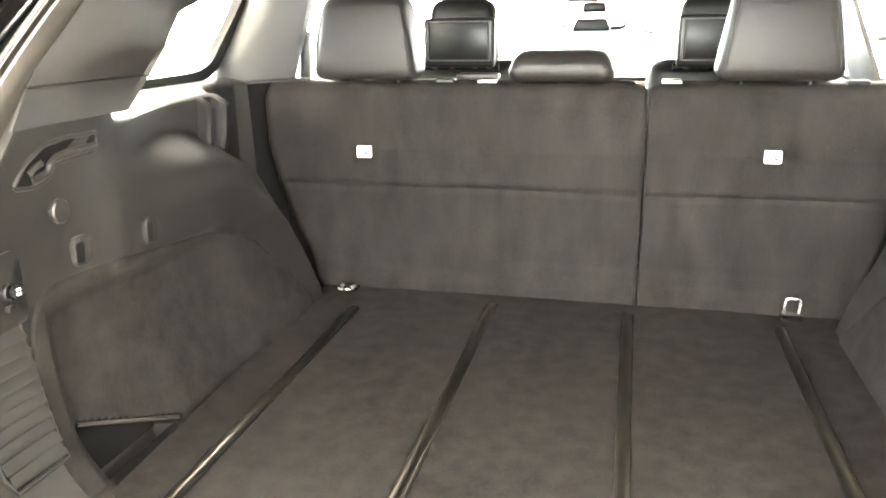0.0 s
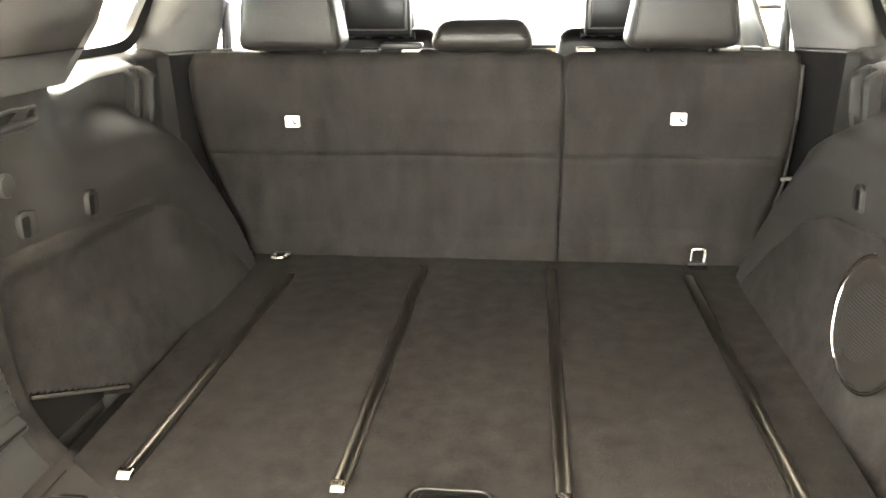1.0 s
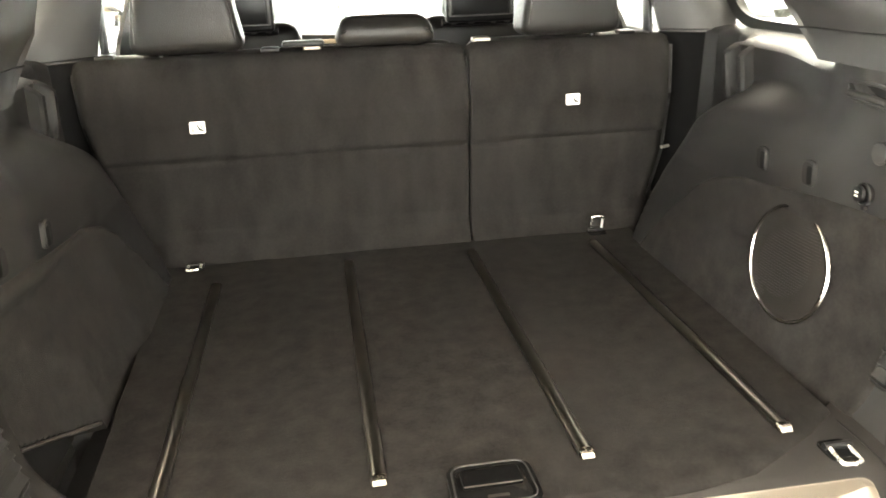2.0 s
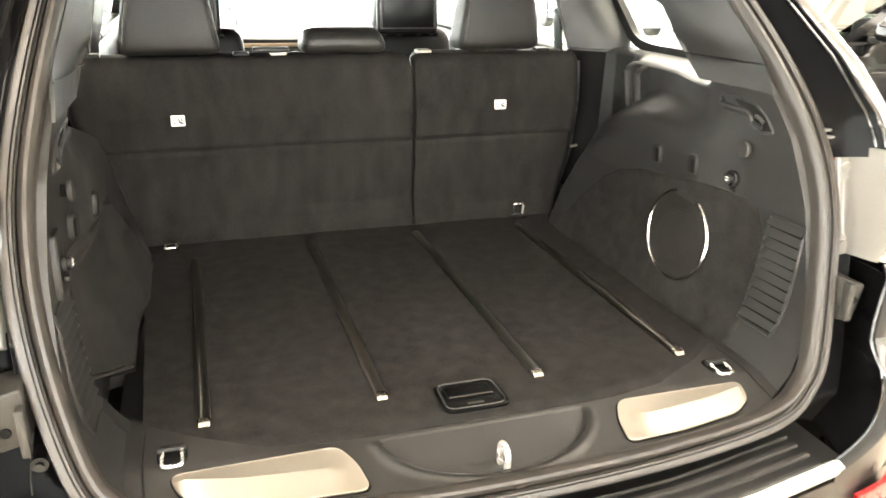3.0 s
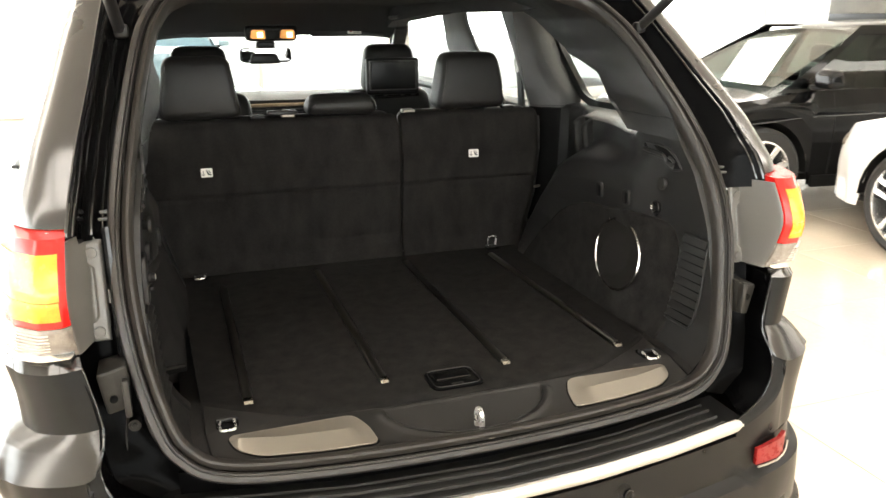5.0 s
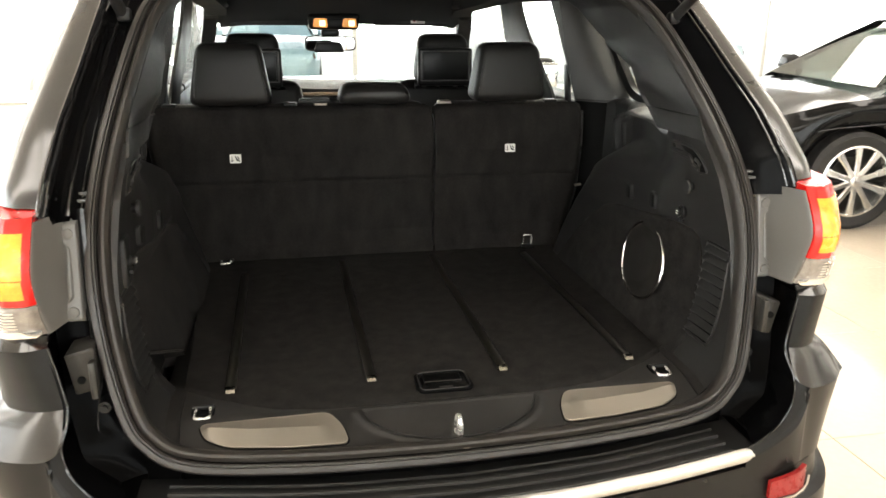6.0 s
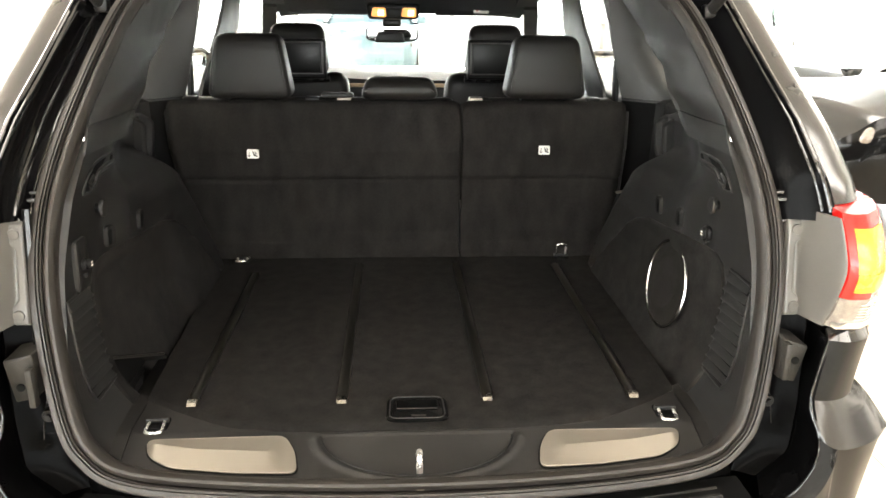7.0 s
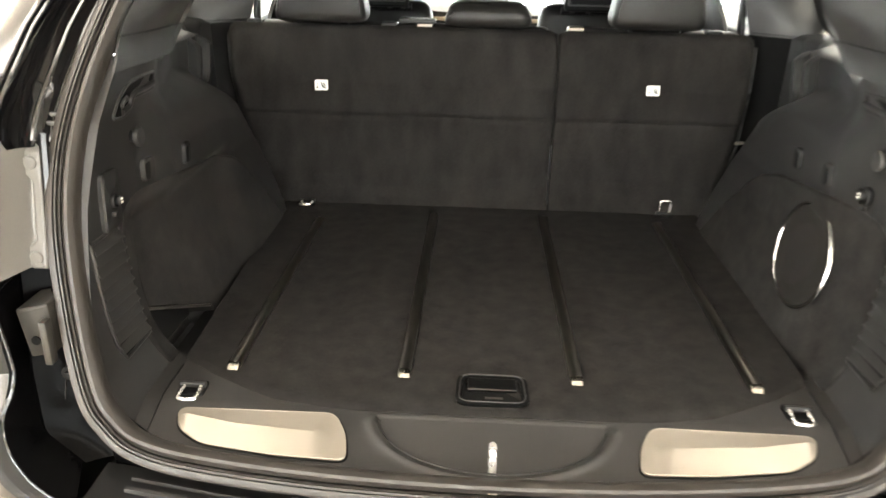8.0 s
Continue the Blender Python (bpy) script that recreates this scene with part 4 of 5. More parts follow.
def side_x(y, z):
    """Half width of the moulded cargo side trim."""
    low = table(z, [(0.77, 0.57), (0.82, 0.578), (0.98, 0.62), (1.06, 0.63), (1.2, 0.622)])
    rear = sum(table(z + dz, REAR_SIDE) for dz in (-0.03, -0.015, 0, 0.015, 0.03)) / 5
    x = lerp(max(rear, low), low, ss(0.31, 0.44, y))
    arch = 1.222 - 0.43 * (1 - max(0, 1 - (max(0, y - 0.6) / 0.48) ** 2.7) ** 0.37)
    up = lerp(0.652, 0.738, ss(0.42, 0.8, y)) + table(y, [(0.925, 0), (0.955, 0.03), (1.0, 0.06), (1.06, 0.075), (1.15, 0.07), (1.2, 0.04), (1.24, 0.0)])
    d = ss(0.32 + max(0, z - 1.3) * 0.75, 0.48 + max(0, z - 1.3) * 0.75, y)
    k = (0.22 * ss(-0.07, 0.0, z - arch) + 0.78 * ss(-0.014, 0.052, z - arch)) * d
    x = lerp(x, up, k)
    out = table(y, [(1.165, 0.866), (1.25, 0.712)])
    return lerp(x, out, (1 - math.sqrt(max(0, 1 - min(1, max(0, (z - 1.313) / 0.021)) ** 2))) * ss(0.47, 0.55, y))


def pocket_lip(y):
    """Height of the pocket's sloping upper edge."""
    return 0.89 - 0.43 * (y - 0.29)


def side_dip(y, z):
    """How far the left panel is hollowed, with a straight open pocket at its foot."""
    flat = lerp(side_x(0.27, z), side_x(0.5, z), (y - 0.27) / 0.23) - side_x(y, z) if 0.27 < y < 0.5 else 0.0
    return flat * ss(1.0, 0.9, z) + 0.02 * ss(0.255, 0.29, y) * ss(0.78, 0.66, y) * ss(1.10, 1.06, z) + 0.05 * ss(0.278, 0.288, y) * ss(0.47, 0.455, y) * ss(pocket_lip(y) + 0.005, pocket_lip(y) - 0.005, z)


for s in (1, -1):
    side = thing("cargo_side_trim", "charcoal moulded plastic cargo side trim over the wheel arch", "trim panel", (s * 0.62, 0.6, FLOOR), "cargo side trims")
    def trim(a, b):
        z = lerp(0.775, lerp(1.362, 1.334, ss(0.38, 0.46, lerp(0.06, 1.24, a))), b)
        edge = seal_at(max(0.81, z))[1] + 0.012
        y = lerp(edge, 1.24, a)
        x = side_x(y, z) + (side_dip(y, z) if s < 0 else 0)
        return s * (x + 0.03 * ss(0.012, 0, y - edge) * ss(0.8, 0.86, z)), y, z
    part("panel", grid(trim, 190, 110, 0.006, (s, 0, 0)), PLASTIC, side)
    # upright bracket with a slot for the cargo cover
    rings = []
    for k in range(13):
        z = lerp(1.185, 1.316, k / 12)
        xi = 0.711 + 0.01 * ss(1.24, 1.185, z) + 0.03 * ss(1.29, 1.317, z) ** 2
        dy = 0.012 * ss(1.23, 1.3, z)
        plan_b = [(0.846 + dy, 0.77), (0.85 + dy, xi + 0.006), (0.856 + dy, xi), (0.868 + dy, xi - 0.001), (0.873 + dy, xi + 0.003), (0.876 + dy, xi + 0.024), (0.902 + dy, xi + 0.024), (0.905 + dy, xi + 0.001), (0.911 + dy, xi - 0.005), (0.928 + dy, xi - 0.004), (0.938 + dy, xi + 0.003), (0.952 + dy, 0.78)]
        rings.append([(s * x, y, z) for y, x in plan_b])
    part("cover_bracket", loft(rings), BRACKETPLASTIC, side, "upright slotted bracket")
    part("window_ledge", grid(lambda a, b: (s * lerp(0.85, 0.90, b), lerp(0.46, 1.13, a), 1.328 + 0.006 * b), 12, 3, 0.008, (0, 0, -1)), PLASTIC_SOFT, side)

    def dpillar(a, b):
        z = lerp(1.338, 1.70, b)
        xs, ys = seal_at(z)
        x0, y0 = xs - 0.024, ys + 0.012
        x1 = table(z, [(1.34, 0.626), (1.39, 0.616), (1.43, 0.6), (1.50, 0.602), (1.54, 0.64), (1.63, 0.63), (1.70, 0.55)])
        y1 = table(z, [(1.338, 0.478), (1.36, 0.502), (1.394, 0.536), (1.44, 0.565), (1.485, 0.615), (1.505, 0.70), (1.53, 0.86), (1.57, 0.96), (1.63, 1.1), (1.70, 1.2)])
        if a < 0.75:
            f = a / 0.75
            x, y = lerp(x0, x1, f) - 0.02 * math.sin(math.pi * f), lerp(y0, y1, f)
            return s * lerp(side_x(min(y, 0.385), 1.355) - 0.001, x, ss(1.355, 1.45, z)), y, z
        f = (a - 0.75) / 0.25
        return s * lerp(x1, 0.85, f ** 1.6), y1 + 0.03 * math.sin(f * math.pi / 2), z
    dp = thing("d_pillar_trim", "smooth charcoal upper trim of the rear pillar", "trim panel", (s * 0.6, 0.45, 1.36), "rear pillar trims")
    part("panel", grid(dpillar, 36, 48, 0.005, (s, 0, 0)), PLASTIC_SOFT, dp)
    part("seam", tube([Vector(dpillar(a, 0.135)) + Vector((-s * 0.0015, -0.001, 0.004 * (0.75 - a))) for a in np.linspace(0.0, 0.75, 10)], 0.002, 6), BLACKTRIM, dp)

    # C pillar trim
    def pillar(y0, y1, u0, u1, z0, z1, xb, xt):
        def fn(a, b):
            z = lerp(z0, z1, b)
            y = lerp(lerp(y0, y1, a), lerp(u0, u1, a), b)
            return s * (lerp(xb, xt, b) + 0.05 * abs(2 * a - 1) ** 4), y, z
        return grid(fn, 16, 10, 0.012, (s, 0, 0))
    cp = thing("c_pillar_trim", "grey plastic trim of the pillar behind the rear door", "trim panel", (s * 0.7, 1.1, 1.34), "middle pillar trims")
    front = [(0.735, 1.33, 1.318), (0.722, 1.345, 1.37), (0.698, 1.405, 1.5), (0.668, 1.463, 1.64), (0.66, 1.48, 1.69)]
    ridge = [(0.70, 1.255, 1.318), (0.688, 1.266, 1.37), (0.66, 1.284, 1.5), (0.638, 1.295, 1.64), (0.632, 1.30, 1.69)]
    back = [(0.869, 1.172, 1.318), (0.868, 1.185, 1.37), (0.848, 1.285, 1.49), (0.81, 1.34, 1.63), (0.79, 1.35, 1.69)]

    def c_face(a, b):
        def at(pts):
            return Vector((table(b, [(k / 4, p[0]) for k, p in enumerate(pts)]), table(b, [(k / 4, p[1]) for k, p in enumerate(pts)]), table(b, [(k / 4, p[2]) for k, p in enumerate(pts)])))
        f, r, w = at(front), at(ridge), at(back)
        if a < 0.35:
            p = f.lerp(r, ss(0, 0.4, a))
            p.x -= 0.006 * math.sin(math.pi * a / 0.35)
        else:
            k = (a - 0.35) / 0.65
            p = r.lerp(w, k)
            p.y -= 0.03 * math.sin(math.pi * k)
        return s * p.x, p.y, p.z
    part("panel", grid(c_face, 40, 16, 0.01, (s * 0.3, 1, 0)), PLASTIC_SOFT, cp)
    part("seam", tube([Vector(c_face(a, 0.03)) + Vector((-s * 0.001, -0.002, 0)) for a in np.linspace(0.1, 1, 14)], 0.002, 6), BLACKTRIM, cp)
    part("belt", box(s * 0.70, 1.345, 1.37, 0.012, 0.045, 0.14, 0.004, turn=pose(0, 0, 0, -12)), BLACKTRIM, cp, "black seat belt at its guide")
    def below(a, b):
        p = c_face(a, 0)
        return p[0] + s * 0.008 * (1 - b), p[1] + 0.004 * (1 - b), lerp(0.88, p[2] - 0.001, b)
    part("lower_panel", grid(below, 24, 8, 0.01, (s * 0.3, 1, 0)), MATTEBLACK, cp)
    bp = thing("b_pillar_trim", "dark plastic trim of the pillar between the doors", "trim panel", (s * 0.7, 1.9, 1.2), "door pillar trims")
    part("panel", grid(lambda a, b: (s * (lerp(0.735, 0.665, b) + 0.008 * abs(2 * a - 1) ** 3), lerp(table(lerp(1.0, 1.67, b), [(1.0, 1.45), (1.2, 1.5), (1.32, 1.54), (1.42, 1.67), (1.53, 1.81), (1.62, 1.88), (1.67, 1.89)]), table(lerp(1.0, 1.67, b), [(1.0, 1.7), (1.3, 1.78), (1.42, 2.0), (1.5, 2.16), (1.67, 2.2)]), a), lerp(1.0, 1.67, b)), 16, 24, 0.012, (s, 0, 0)), BLACKTRIM, bp)
    ap = thing("a_pillar_trim", "dark plastic trim of the windscreen pillar", "trim panel", (s * 0.72, 3.1, 1.2), "windscreen pillar trims")
    part("panel", sweep([(s * 0.655, 2.8, 1.60), (s * 0.69, 3.0, 1.50), (s * 0.76, 3.35, 1.33), (s * 0.80, 3.6, 1.2)], [(-0.035, -0.03), (0.035, -0.03), (0.03, 0.03), (-0.03, 0.03)], (0, 0, 1)), PLASTIC_SOFT, ap)

    # door tops and inner panels
    for y0, y1 in ((1.28, 2.2), (2.22, 3.35)):
        d = thing("door_panel", "black inner door panel below the side window", "door panel", (s * 0.78, (y0 + y1) / 2, 0.7), "inner door panels")
        part("panel", box(s * 0.79, (y0 + y1) / 2, 0.98, 0.06, y1 - y0 - 0.01, 0.6, 0.015), BLACKTRIM, d)
        part("top_rail", cushion(s * 0.80 - 0.06, s * 0.80 + 0.06, y0 + 0.005, y1 - 0.005, 1.27, 1.305, 0.015), BLACKTRIM, d)
    # glass
    for nm, q in (("quarter_window", ((0.38, 1.2), (0.62, 1.36), 1.325, 1.69)), ("rear_door_window", ((1.28, 2.17), (1.45, 2.12), 1.3, 1.67)), ("front_door_window", ((2.3, 3.5), (2.22, 2.9), 1.3, 1.67))):
        (y0, y1), (u0, u1), z0, z1 = q
        g = whole(nm, grid(lambda a, b: (s * (lerp(0.88, 0.80, b) if nm == 'quarter_window' else lerp(0.80, 0.68, b)), lerp(lerp(y0, y1, a), lerp(u0, u1, a), b), lerp(z0, z1, b)), 4, 4, 0.004), PANE, "clear side window glass in its dark frame", "window", "side windows")
        g.visible_shadow = False
    # quarter window surround
    fr = smooth_path([(s * 0.868, 0.5, 1.337), (s * 0.868, 0.9, 1.337), (s * 0.866, 1.07, 1.34), (s * 0.862, 1.14, 1.358), (s * 0.858, 1.19, 1.4), (s * 0.842, 1.28, 1.5), (s * 0.81, 1.33, 1.62), (s * 0.79, 1.345, 1.68)], 5)
    whole("window_surround", sweep(fr, [(-0.012, -0.02), (0.012, -0.02), (0.012, 0.01), (-0.012, 0.01)], (-s, 0, 0.3)), BLACKTRIM, "black rubber surround of the quarter window", "seal", "window surrounds")
    # header rail above the side windows
    whole("roof_side_trim", sweep([(s * 0.60, 0.75, 1.70), (s * 0.61, 1.2, 1.69), (s * 0.62, 2.0, 1.69), (s * 0.62, 2.7, 1.65), (s * 0.64, 2.95, 1.58)], [(-0.05, -0.035), (0.05, -0.035), (0.06, 0.03), (-0.06, 0.03)], (0, 0, 1)), HEADLINER, "dark cloth edge of the roof lining", "trim panel", "roof lining edges")
    gh = thing("grab_handle", "folded dark grab handle on the roof edge", "handle", (s * 0.58, 2.66, 1.63), "grab handles")
    part("grip", sweep(smooth_path([(s * 0.60, 2.52, 1.655), (s * 0.575, 2.56, 1.64), (s * 0.575, 2.72, 1.635), (s * 0.6, 2.76, 1.645)], 5), ellipse(0, 0, 0.016, 0.011, 8), (0, 0, 1)), PLASTIC_SOFT, gh)
    part("mount", box(s * 0.605, 2.54, 1.66, 0.04, 0.05, 0.03, 0.008), PLASTIC_SOFT, gh)
    part("mount", box(s * 0.605, 2.75, 1.652, 0.04, 0.05, 0.03, 0.008), PLASTIC_SOFT, gh)

whole("headliner", grid(lambda a, b: (lerp(-0.62, 0.62, a), lerp(0.66, 2.93, b), 1.70 - 0.02 * (2 * a - 1) ** 4 - 0.155 * ss(0.86, 1, b) + 0.012 * math.sin(math.pi * b)), 20, 30, 0.01, (0, 0, 1)), HEADLINER, "dark grey cloth roof lining", "ceiling")
ws = whole("windscreen", grid(lambda a, b: (lerp(-0.82, 0.82, a) * lerp(1, 0.82, b), lerp(3.62, 2.93, b) + 0.06 * (1 - (2 * a - 1) ** 2), lerp(1.19, 1.60, b)), 12, 8, 0.005), PANE, "clear front windscreen above the dashboard", "window")
ws.visible_shadow = False
whole("cabin_floor", box(0, 2.3, 0.56, 1.6, 3.2, 0.03, 0.005), CARPET, "black carpeted cabin floor", "floor")
whole("bulkhead", box(0, 3.6, 0.85, 1.62, 0.05, 0.6, 0.01), BLACKTRIM, "black bulkhead below the dashboard", "panel")

# ---- load floor ----
def rear_edge(x):
    return table(abs(x), [(0, 0.10), (0.2, 0.101), (0.28, 0.106), (0.37, 0.122), (0.43, 0.15), (0.5, 0.187), (0.56, 0.23), (0.62, 0.27)])


def carpet(a, b):
    y1 = 1.2
    w = lerp(0.566, 0.60, b)
    x = lerp(-w, w, a)
    y = lerp(rear_edge(x), y1, b)
    e = min(b * 1.05, 0.02)
    return x, y, FLOOR - 0.006 * ss(0.012, 0, e) + 0.0012 * noise.noise((x * 7, y * 7, 0.3))


load = whole("load_floor", grid(carpet, 70, 70, 0.012, (0, 0, -1)), CARPET, "black carpeted load floor panel with a curved rear edge", "load floor")
# Added black sheet, so the gaps beside the panel read as dark.
whole("side_gap", box(0, 0.7, FLOOR - 0.03, 1.22, 1.05, 0.02, 0.0), BLACKTRIM, "black sheet that darkens the gaps beside the load floor", "tray")

for x, y1 in ((-0.467, 1.0), (-0.157, 1.075), (0.151, 1.075), (0.467, 1.06)):
    r = thing("skid_strip", "dark polished skid strip on the load floor carpet", "skid strip", (x, 0.64, FLOOR), "load floor skid strips")
    path = [(x, lerp(0.21, y1, k / 24), FLOOR + 0.0008 + 0.0024 * ss(14, 8, k)) for k in range(25)]
    part("strip", sweep(path, [(-0.0115, -0.004), (0.0115, -0.004), (0.011, 0.0022), (0.0085, 0.0046), (0.0045, 0.006), (0, 0.0065), (-0.0045, 0.006), (-0.0085, 0.0046), (-0.011, 0.0022)], (0, 0, 1)), STRIP, r)
    tip = loft([[(x + a * w, y, FLOOR + 0.0008 + h * hh) for a, hh in ((-1, 0), (1, 0), (0.96, 0.8), (0.84, 1), (-0.84, 1), (-0.96, 0.8))] for y, w, h in ((0.1985, 0.0096, 0.0005), (0.203, 0.0106, 0.0066), (0.207, 0.0114, 0.0086), (0.214, 0.0117, 0.0098))])
    part("end_cap", tip, ENDCAP, r, "polished tapering end cap", smooth=False)

# lift handle of the floor panel
h = thing("floor_handle", "recessed black pull handle of the load floor panel", "handle", (0.002, 0.175, FLOOR))
outer = rounded([(-0.064, 0.119), (0.064, 0.119), (0.061, 0.217), (-0.061, 0.217)], 0.024, 6)
inner = rounded([(-0.052, 0.13), (0.052, 0.13), (0.049, 0.207), (-0.049, 0.207)], 0.017, 6)
part("bezel", loft([[(x, y, FLOOR - 0.006) for x, y in outer], [(x, y, FLOOR + 0.004) for x, y in outer], [(lerp(x, u, 0.5), lerp(y, v, 0.5), FLOOR + 0.007) for (x, y), (u, v) in zip(outer, inner)], [(x, y, FLOOR + 0.002) for x, y in inner], [(x, y, FLOOR - 0.004) for x, y in inner]], caps=False), CHANNEL, h)
part("cup", prism(inner, "z", FLOOR - 0.005, FLOOR + 0.0005), MATTEBLACK, h)
# The bezel's highlight, drawn as a thin tube of lighter plastic.
part("rim_highlight", tube([(lerp(x, u, 0.55), lerp(y, v, 0.55), FLOOR + 0.0065) for (x, y), (u, v) in zip(outer, inner)], 0.0014, 6, closed=True), PLASTIC_SOFT, h, "thin lighter line imitating the bezel's highlight")
bar = part("pull_bar", cushion(-0.043, 0.043, 0.163, 0.2, FLOOR, FLOOR + 0.008, 0.0035), CHANNEL, h)
part("grip_edge", rod((-0.042, 0.164, FLOOR + 0.006), (0.042, 0.164, FLOOR + 0.006), 0.0014, 8), RUBBER, bar)
part("print", box(0.003, 0.145, FLOOR + 0.0012, 0.03, 0.006, 0.001, 0), STEEL, h, "small unreadable grey print")

# ---- sill ----
sill = thing("sill_trim", "charcoal plastic sill trim with a bowl-shaped recess", "sill", (0, 0.05, 0.78))


def bowl(x, y):
    """Depth of the recess before the striker."""
    k = (x / 0.188) ** 2
    f = max(0, 1 - k)
    lip = 0.092 - 0.12 * math.sqrt(f) if f > 0 else 0.092
    if y > 0.095 or f <= 0:
        return 0.0
    return (0.002 * ss(0.095, 0.091, y) + 0.026 * min(1, max(0, 0.092 - y) / 0.12)) * ss(lip, lip + 0.005, y)


def sill_z(x, y):
    return table(y, [(-0.08, 0.792), (-0.03, 0.796), (0.0, 0.799), (0.06, 0.807), (0.11, 0.814), (0.2, 0.816)])


def sill_surface(a, b):
    x = lerp(-0.592, 0.592, a)
    y0 = table(abs(x), [(0, -0.055), (0.25, -0.045), (0.45, -0.02), (0.55, 0.0), (0.592, 0.035)])
    y = lerp(y0, rear_edge(x) + 0.02, b)
    return x, y, sill_z(x, y) - bowl(x, y) + 0.005 * math.exp(-((math.hypot(x / 0.2, max(0, 0.092 - y) / 0.132) - 1) / 0.05) ** 2) * ss(0.095, 0.07, y)


part("panel", grid(sill_surface, 360, 90, 0.006, (0, 0, -1)), SILLPLASTIC, sill)
# Black tube along the bowl's lip, drawn for the shade in its crease.
arc = []
for k in range(41):
    x = 0.186 * math.sin(math.pi * (k / 40 - 0.5))
    y = 0.092 - 0.12 * math.sqrt(max(0, 1 - (x / 0.188) ** 2)) + 0.002
    arc.append((x, y, sill_z(x, y) + 0.0008))
part("recess_shade_line", tube(arc, 0.0016, 6), BLACKTRIM, sill, "black line for the shade in the recess's crease")
for s in (1, -1):
    part("end_seam", tube([(s * 0.562, 0.215, 0.8185), (s * 0.563, 0.12, 0.8165), (s * 0.556, 0.03, 0.804)], 0.0016, 6), BLACKTRIM, sill)
    pl = thing("sill_plate", "satin champagne metal scuff plate on the sill", "scuff plate", (s * 0.37, 0.05, 0.8), "sill scuff plates")
    outline = rounded([(0.522, 0.085), (0.26, 0.088), (0.236, 0.042), (0.226, -0.015), (0.34, -0.01), (0.462, 0.008), (0.507, 0.038)], 0.019, 6)

    def crease(x):
        return table(x, [(0.22, 0.03), (0.3, 0.034), (0.42, 0.044), (0.53, 0.068)])

    def plate_top(x, y):
        """A level upper facet and a lower one that falls towards the rear."""
        lo, hi = span(min(max(x, x_in), x_out))
        c = min(max(crease(x), lo + 0.15 * (hi - lo)), hi - 0.1 * (hi - lo))
        k = (y - lo) / (c - lo) if y < c else (hi - y) / (hi - c)
        return sill_z(x, y) + 0.009 * max(0, k) * ss(0.25, 0.285, x) * ss(0.521, 0.497, x)

    def span(x):
        """The plate's rear and front edge at x."""
        ys = []
        for (xa, ya), (xb, yb) in zip(outline, outline[1:] + outline[:1]):
            if (xa - x) * (xb - x) <= 0 and xa != xb:
                ys.append(lerp(ya, yb, (x - xa) / (xb - xa)))
        return min(ys), max(ys)

    x_in, x_out = min(p[0] for p in outline) + 0.0004, max(p[0] for p in outline) - 0.0004

    def plate(a, b):
        x = lerp(x_in, x_out, 0.5 - 0.5 * math.cos(math.pi * a))
        lo, hi = span(x)
        c = min(max(crease(x), lo + 0.15 * (hi - lo)), hi - 0.1 * (hi - lo))
        y = lerp(lo, c, b * 2) if b < 0.5 else lerp(c, hi, b * 2 - 1)
        return s * x, y, plate_top(x, y) + 0.0048
    ob = part("plate", grid(plate, 60, 12, 0.006, (0, 0, -1)), SATIN, pl)
    ob.data.set_sharp_from_angle(angle=radians(20))
    part("rim", tube([(s * x, y, plate_top(x, y) + 0.004) for x, y in outline], 0.0013, 6, closed=True), SATIN, pl)
    part("groove", tube([(s * (0.37 + (x - 0.37) * 1.014), 0.04 + (y - 0.04) * 1.05, sill_z(x, y) + 0.0006) for x, y in outline], 0.0018, 6, closed=True), MATTEBLACK, pl, "dark joint round the plate")

sk = thing("striker", "bright steel tailgate latch striker standing in the sill", "latch striker", (0, 0.0, 0.79))
part("loop", tube(smooth_path([(0, 0.016, 0.778), (0, 0.016, 0.812), (0, 0.008, 0.824), (0, -0.008, 0.824), (0, -0.014, 0.812), (0, -0.014, 0.778)], 5), 0.0058, 12, up=(1, 0.01, 0.02)), RINGSTEEL, sk)
part("base", box(0, 0.0, 0.776, 0.02, 0.045, 0.006, 0.002), SILLPLASTIC, sk)
whole("seal_clip", cushion(-0.008, 0.008, -0.07, -0.06, 0.793, 0.801, 0.003), SATIN, "small bright clip on the weatherstrip", "clip")


# ---- lashing rings ----
def lashing_ring(x, y, z, stand, label):
    t = thing("lashing_ring", label, "lashing ring", (x, y, z), "load floor lashing rings")
    part("cup", loft([[(x + a * k, y + 0.014 + b * k, z + h) for a, b in rounded([(-0.023, -0.022), (0.023, -0.022), (0.023, 0.024), (-0.023, 0.024)], 0.01)] for k, h in ((1, -0.004), (1, 0.0015), (0.9, 0.0028), (0.82, 0.0005), (0.3, -0.001))]), MATTEBLACK, t)
    a = radians(stand)
    pts = [(-0.0145, 0.0), (-0.0155, 0.03), (-0.011, 0.039), (0.011, 0.039), (0.0155, 0.03), (0.0145, 0.0)]
    path = smooth_path([(x + u, y + 0.018 - v * math.cos(a), z + 0.006 + v * math.sin(a)) for u, v in pts], 5)
    part("ring", tube(path, 0.0031, 8), RINGSTEEL, t, "chrome ring")
    part("hinge", rod((x - 0.022, y + 0.018, z + 0.006), (x + 0.022, y + 0.018, z + 0.006), 0.0055, 10), BLACKTRIM, t)


lashing_ring(-0.518, 0.126, 0.817, -7, "chrome lashing ring folded in its black cup beside the sill")
lashing_ring(0.517, 0.134, 0.817, -7, "chrome lashing ring folded in its black cup beside the sill")
lashing_ring(0.503, 1.122, FLOOR, 80, "chrome lashing ring standing up by the seatback")
lashing_ring(-0.531, 1.118, FLOOR, 4, "chrome lashing ring lying flat by the seatback")


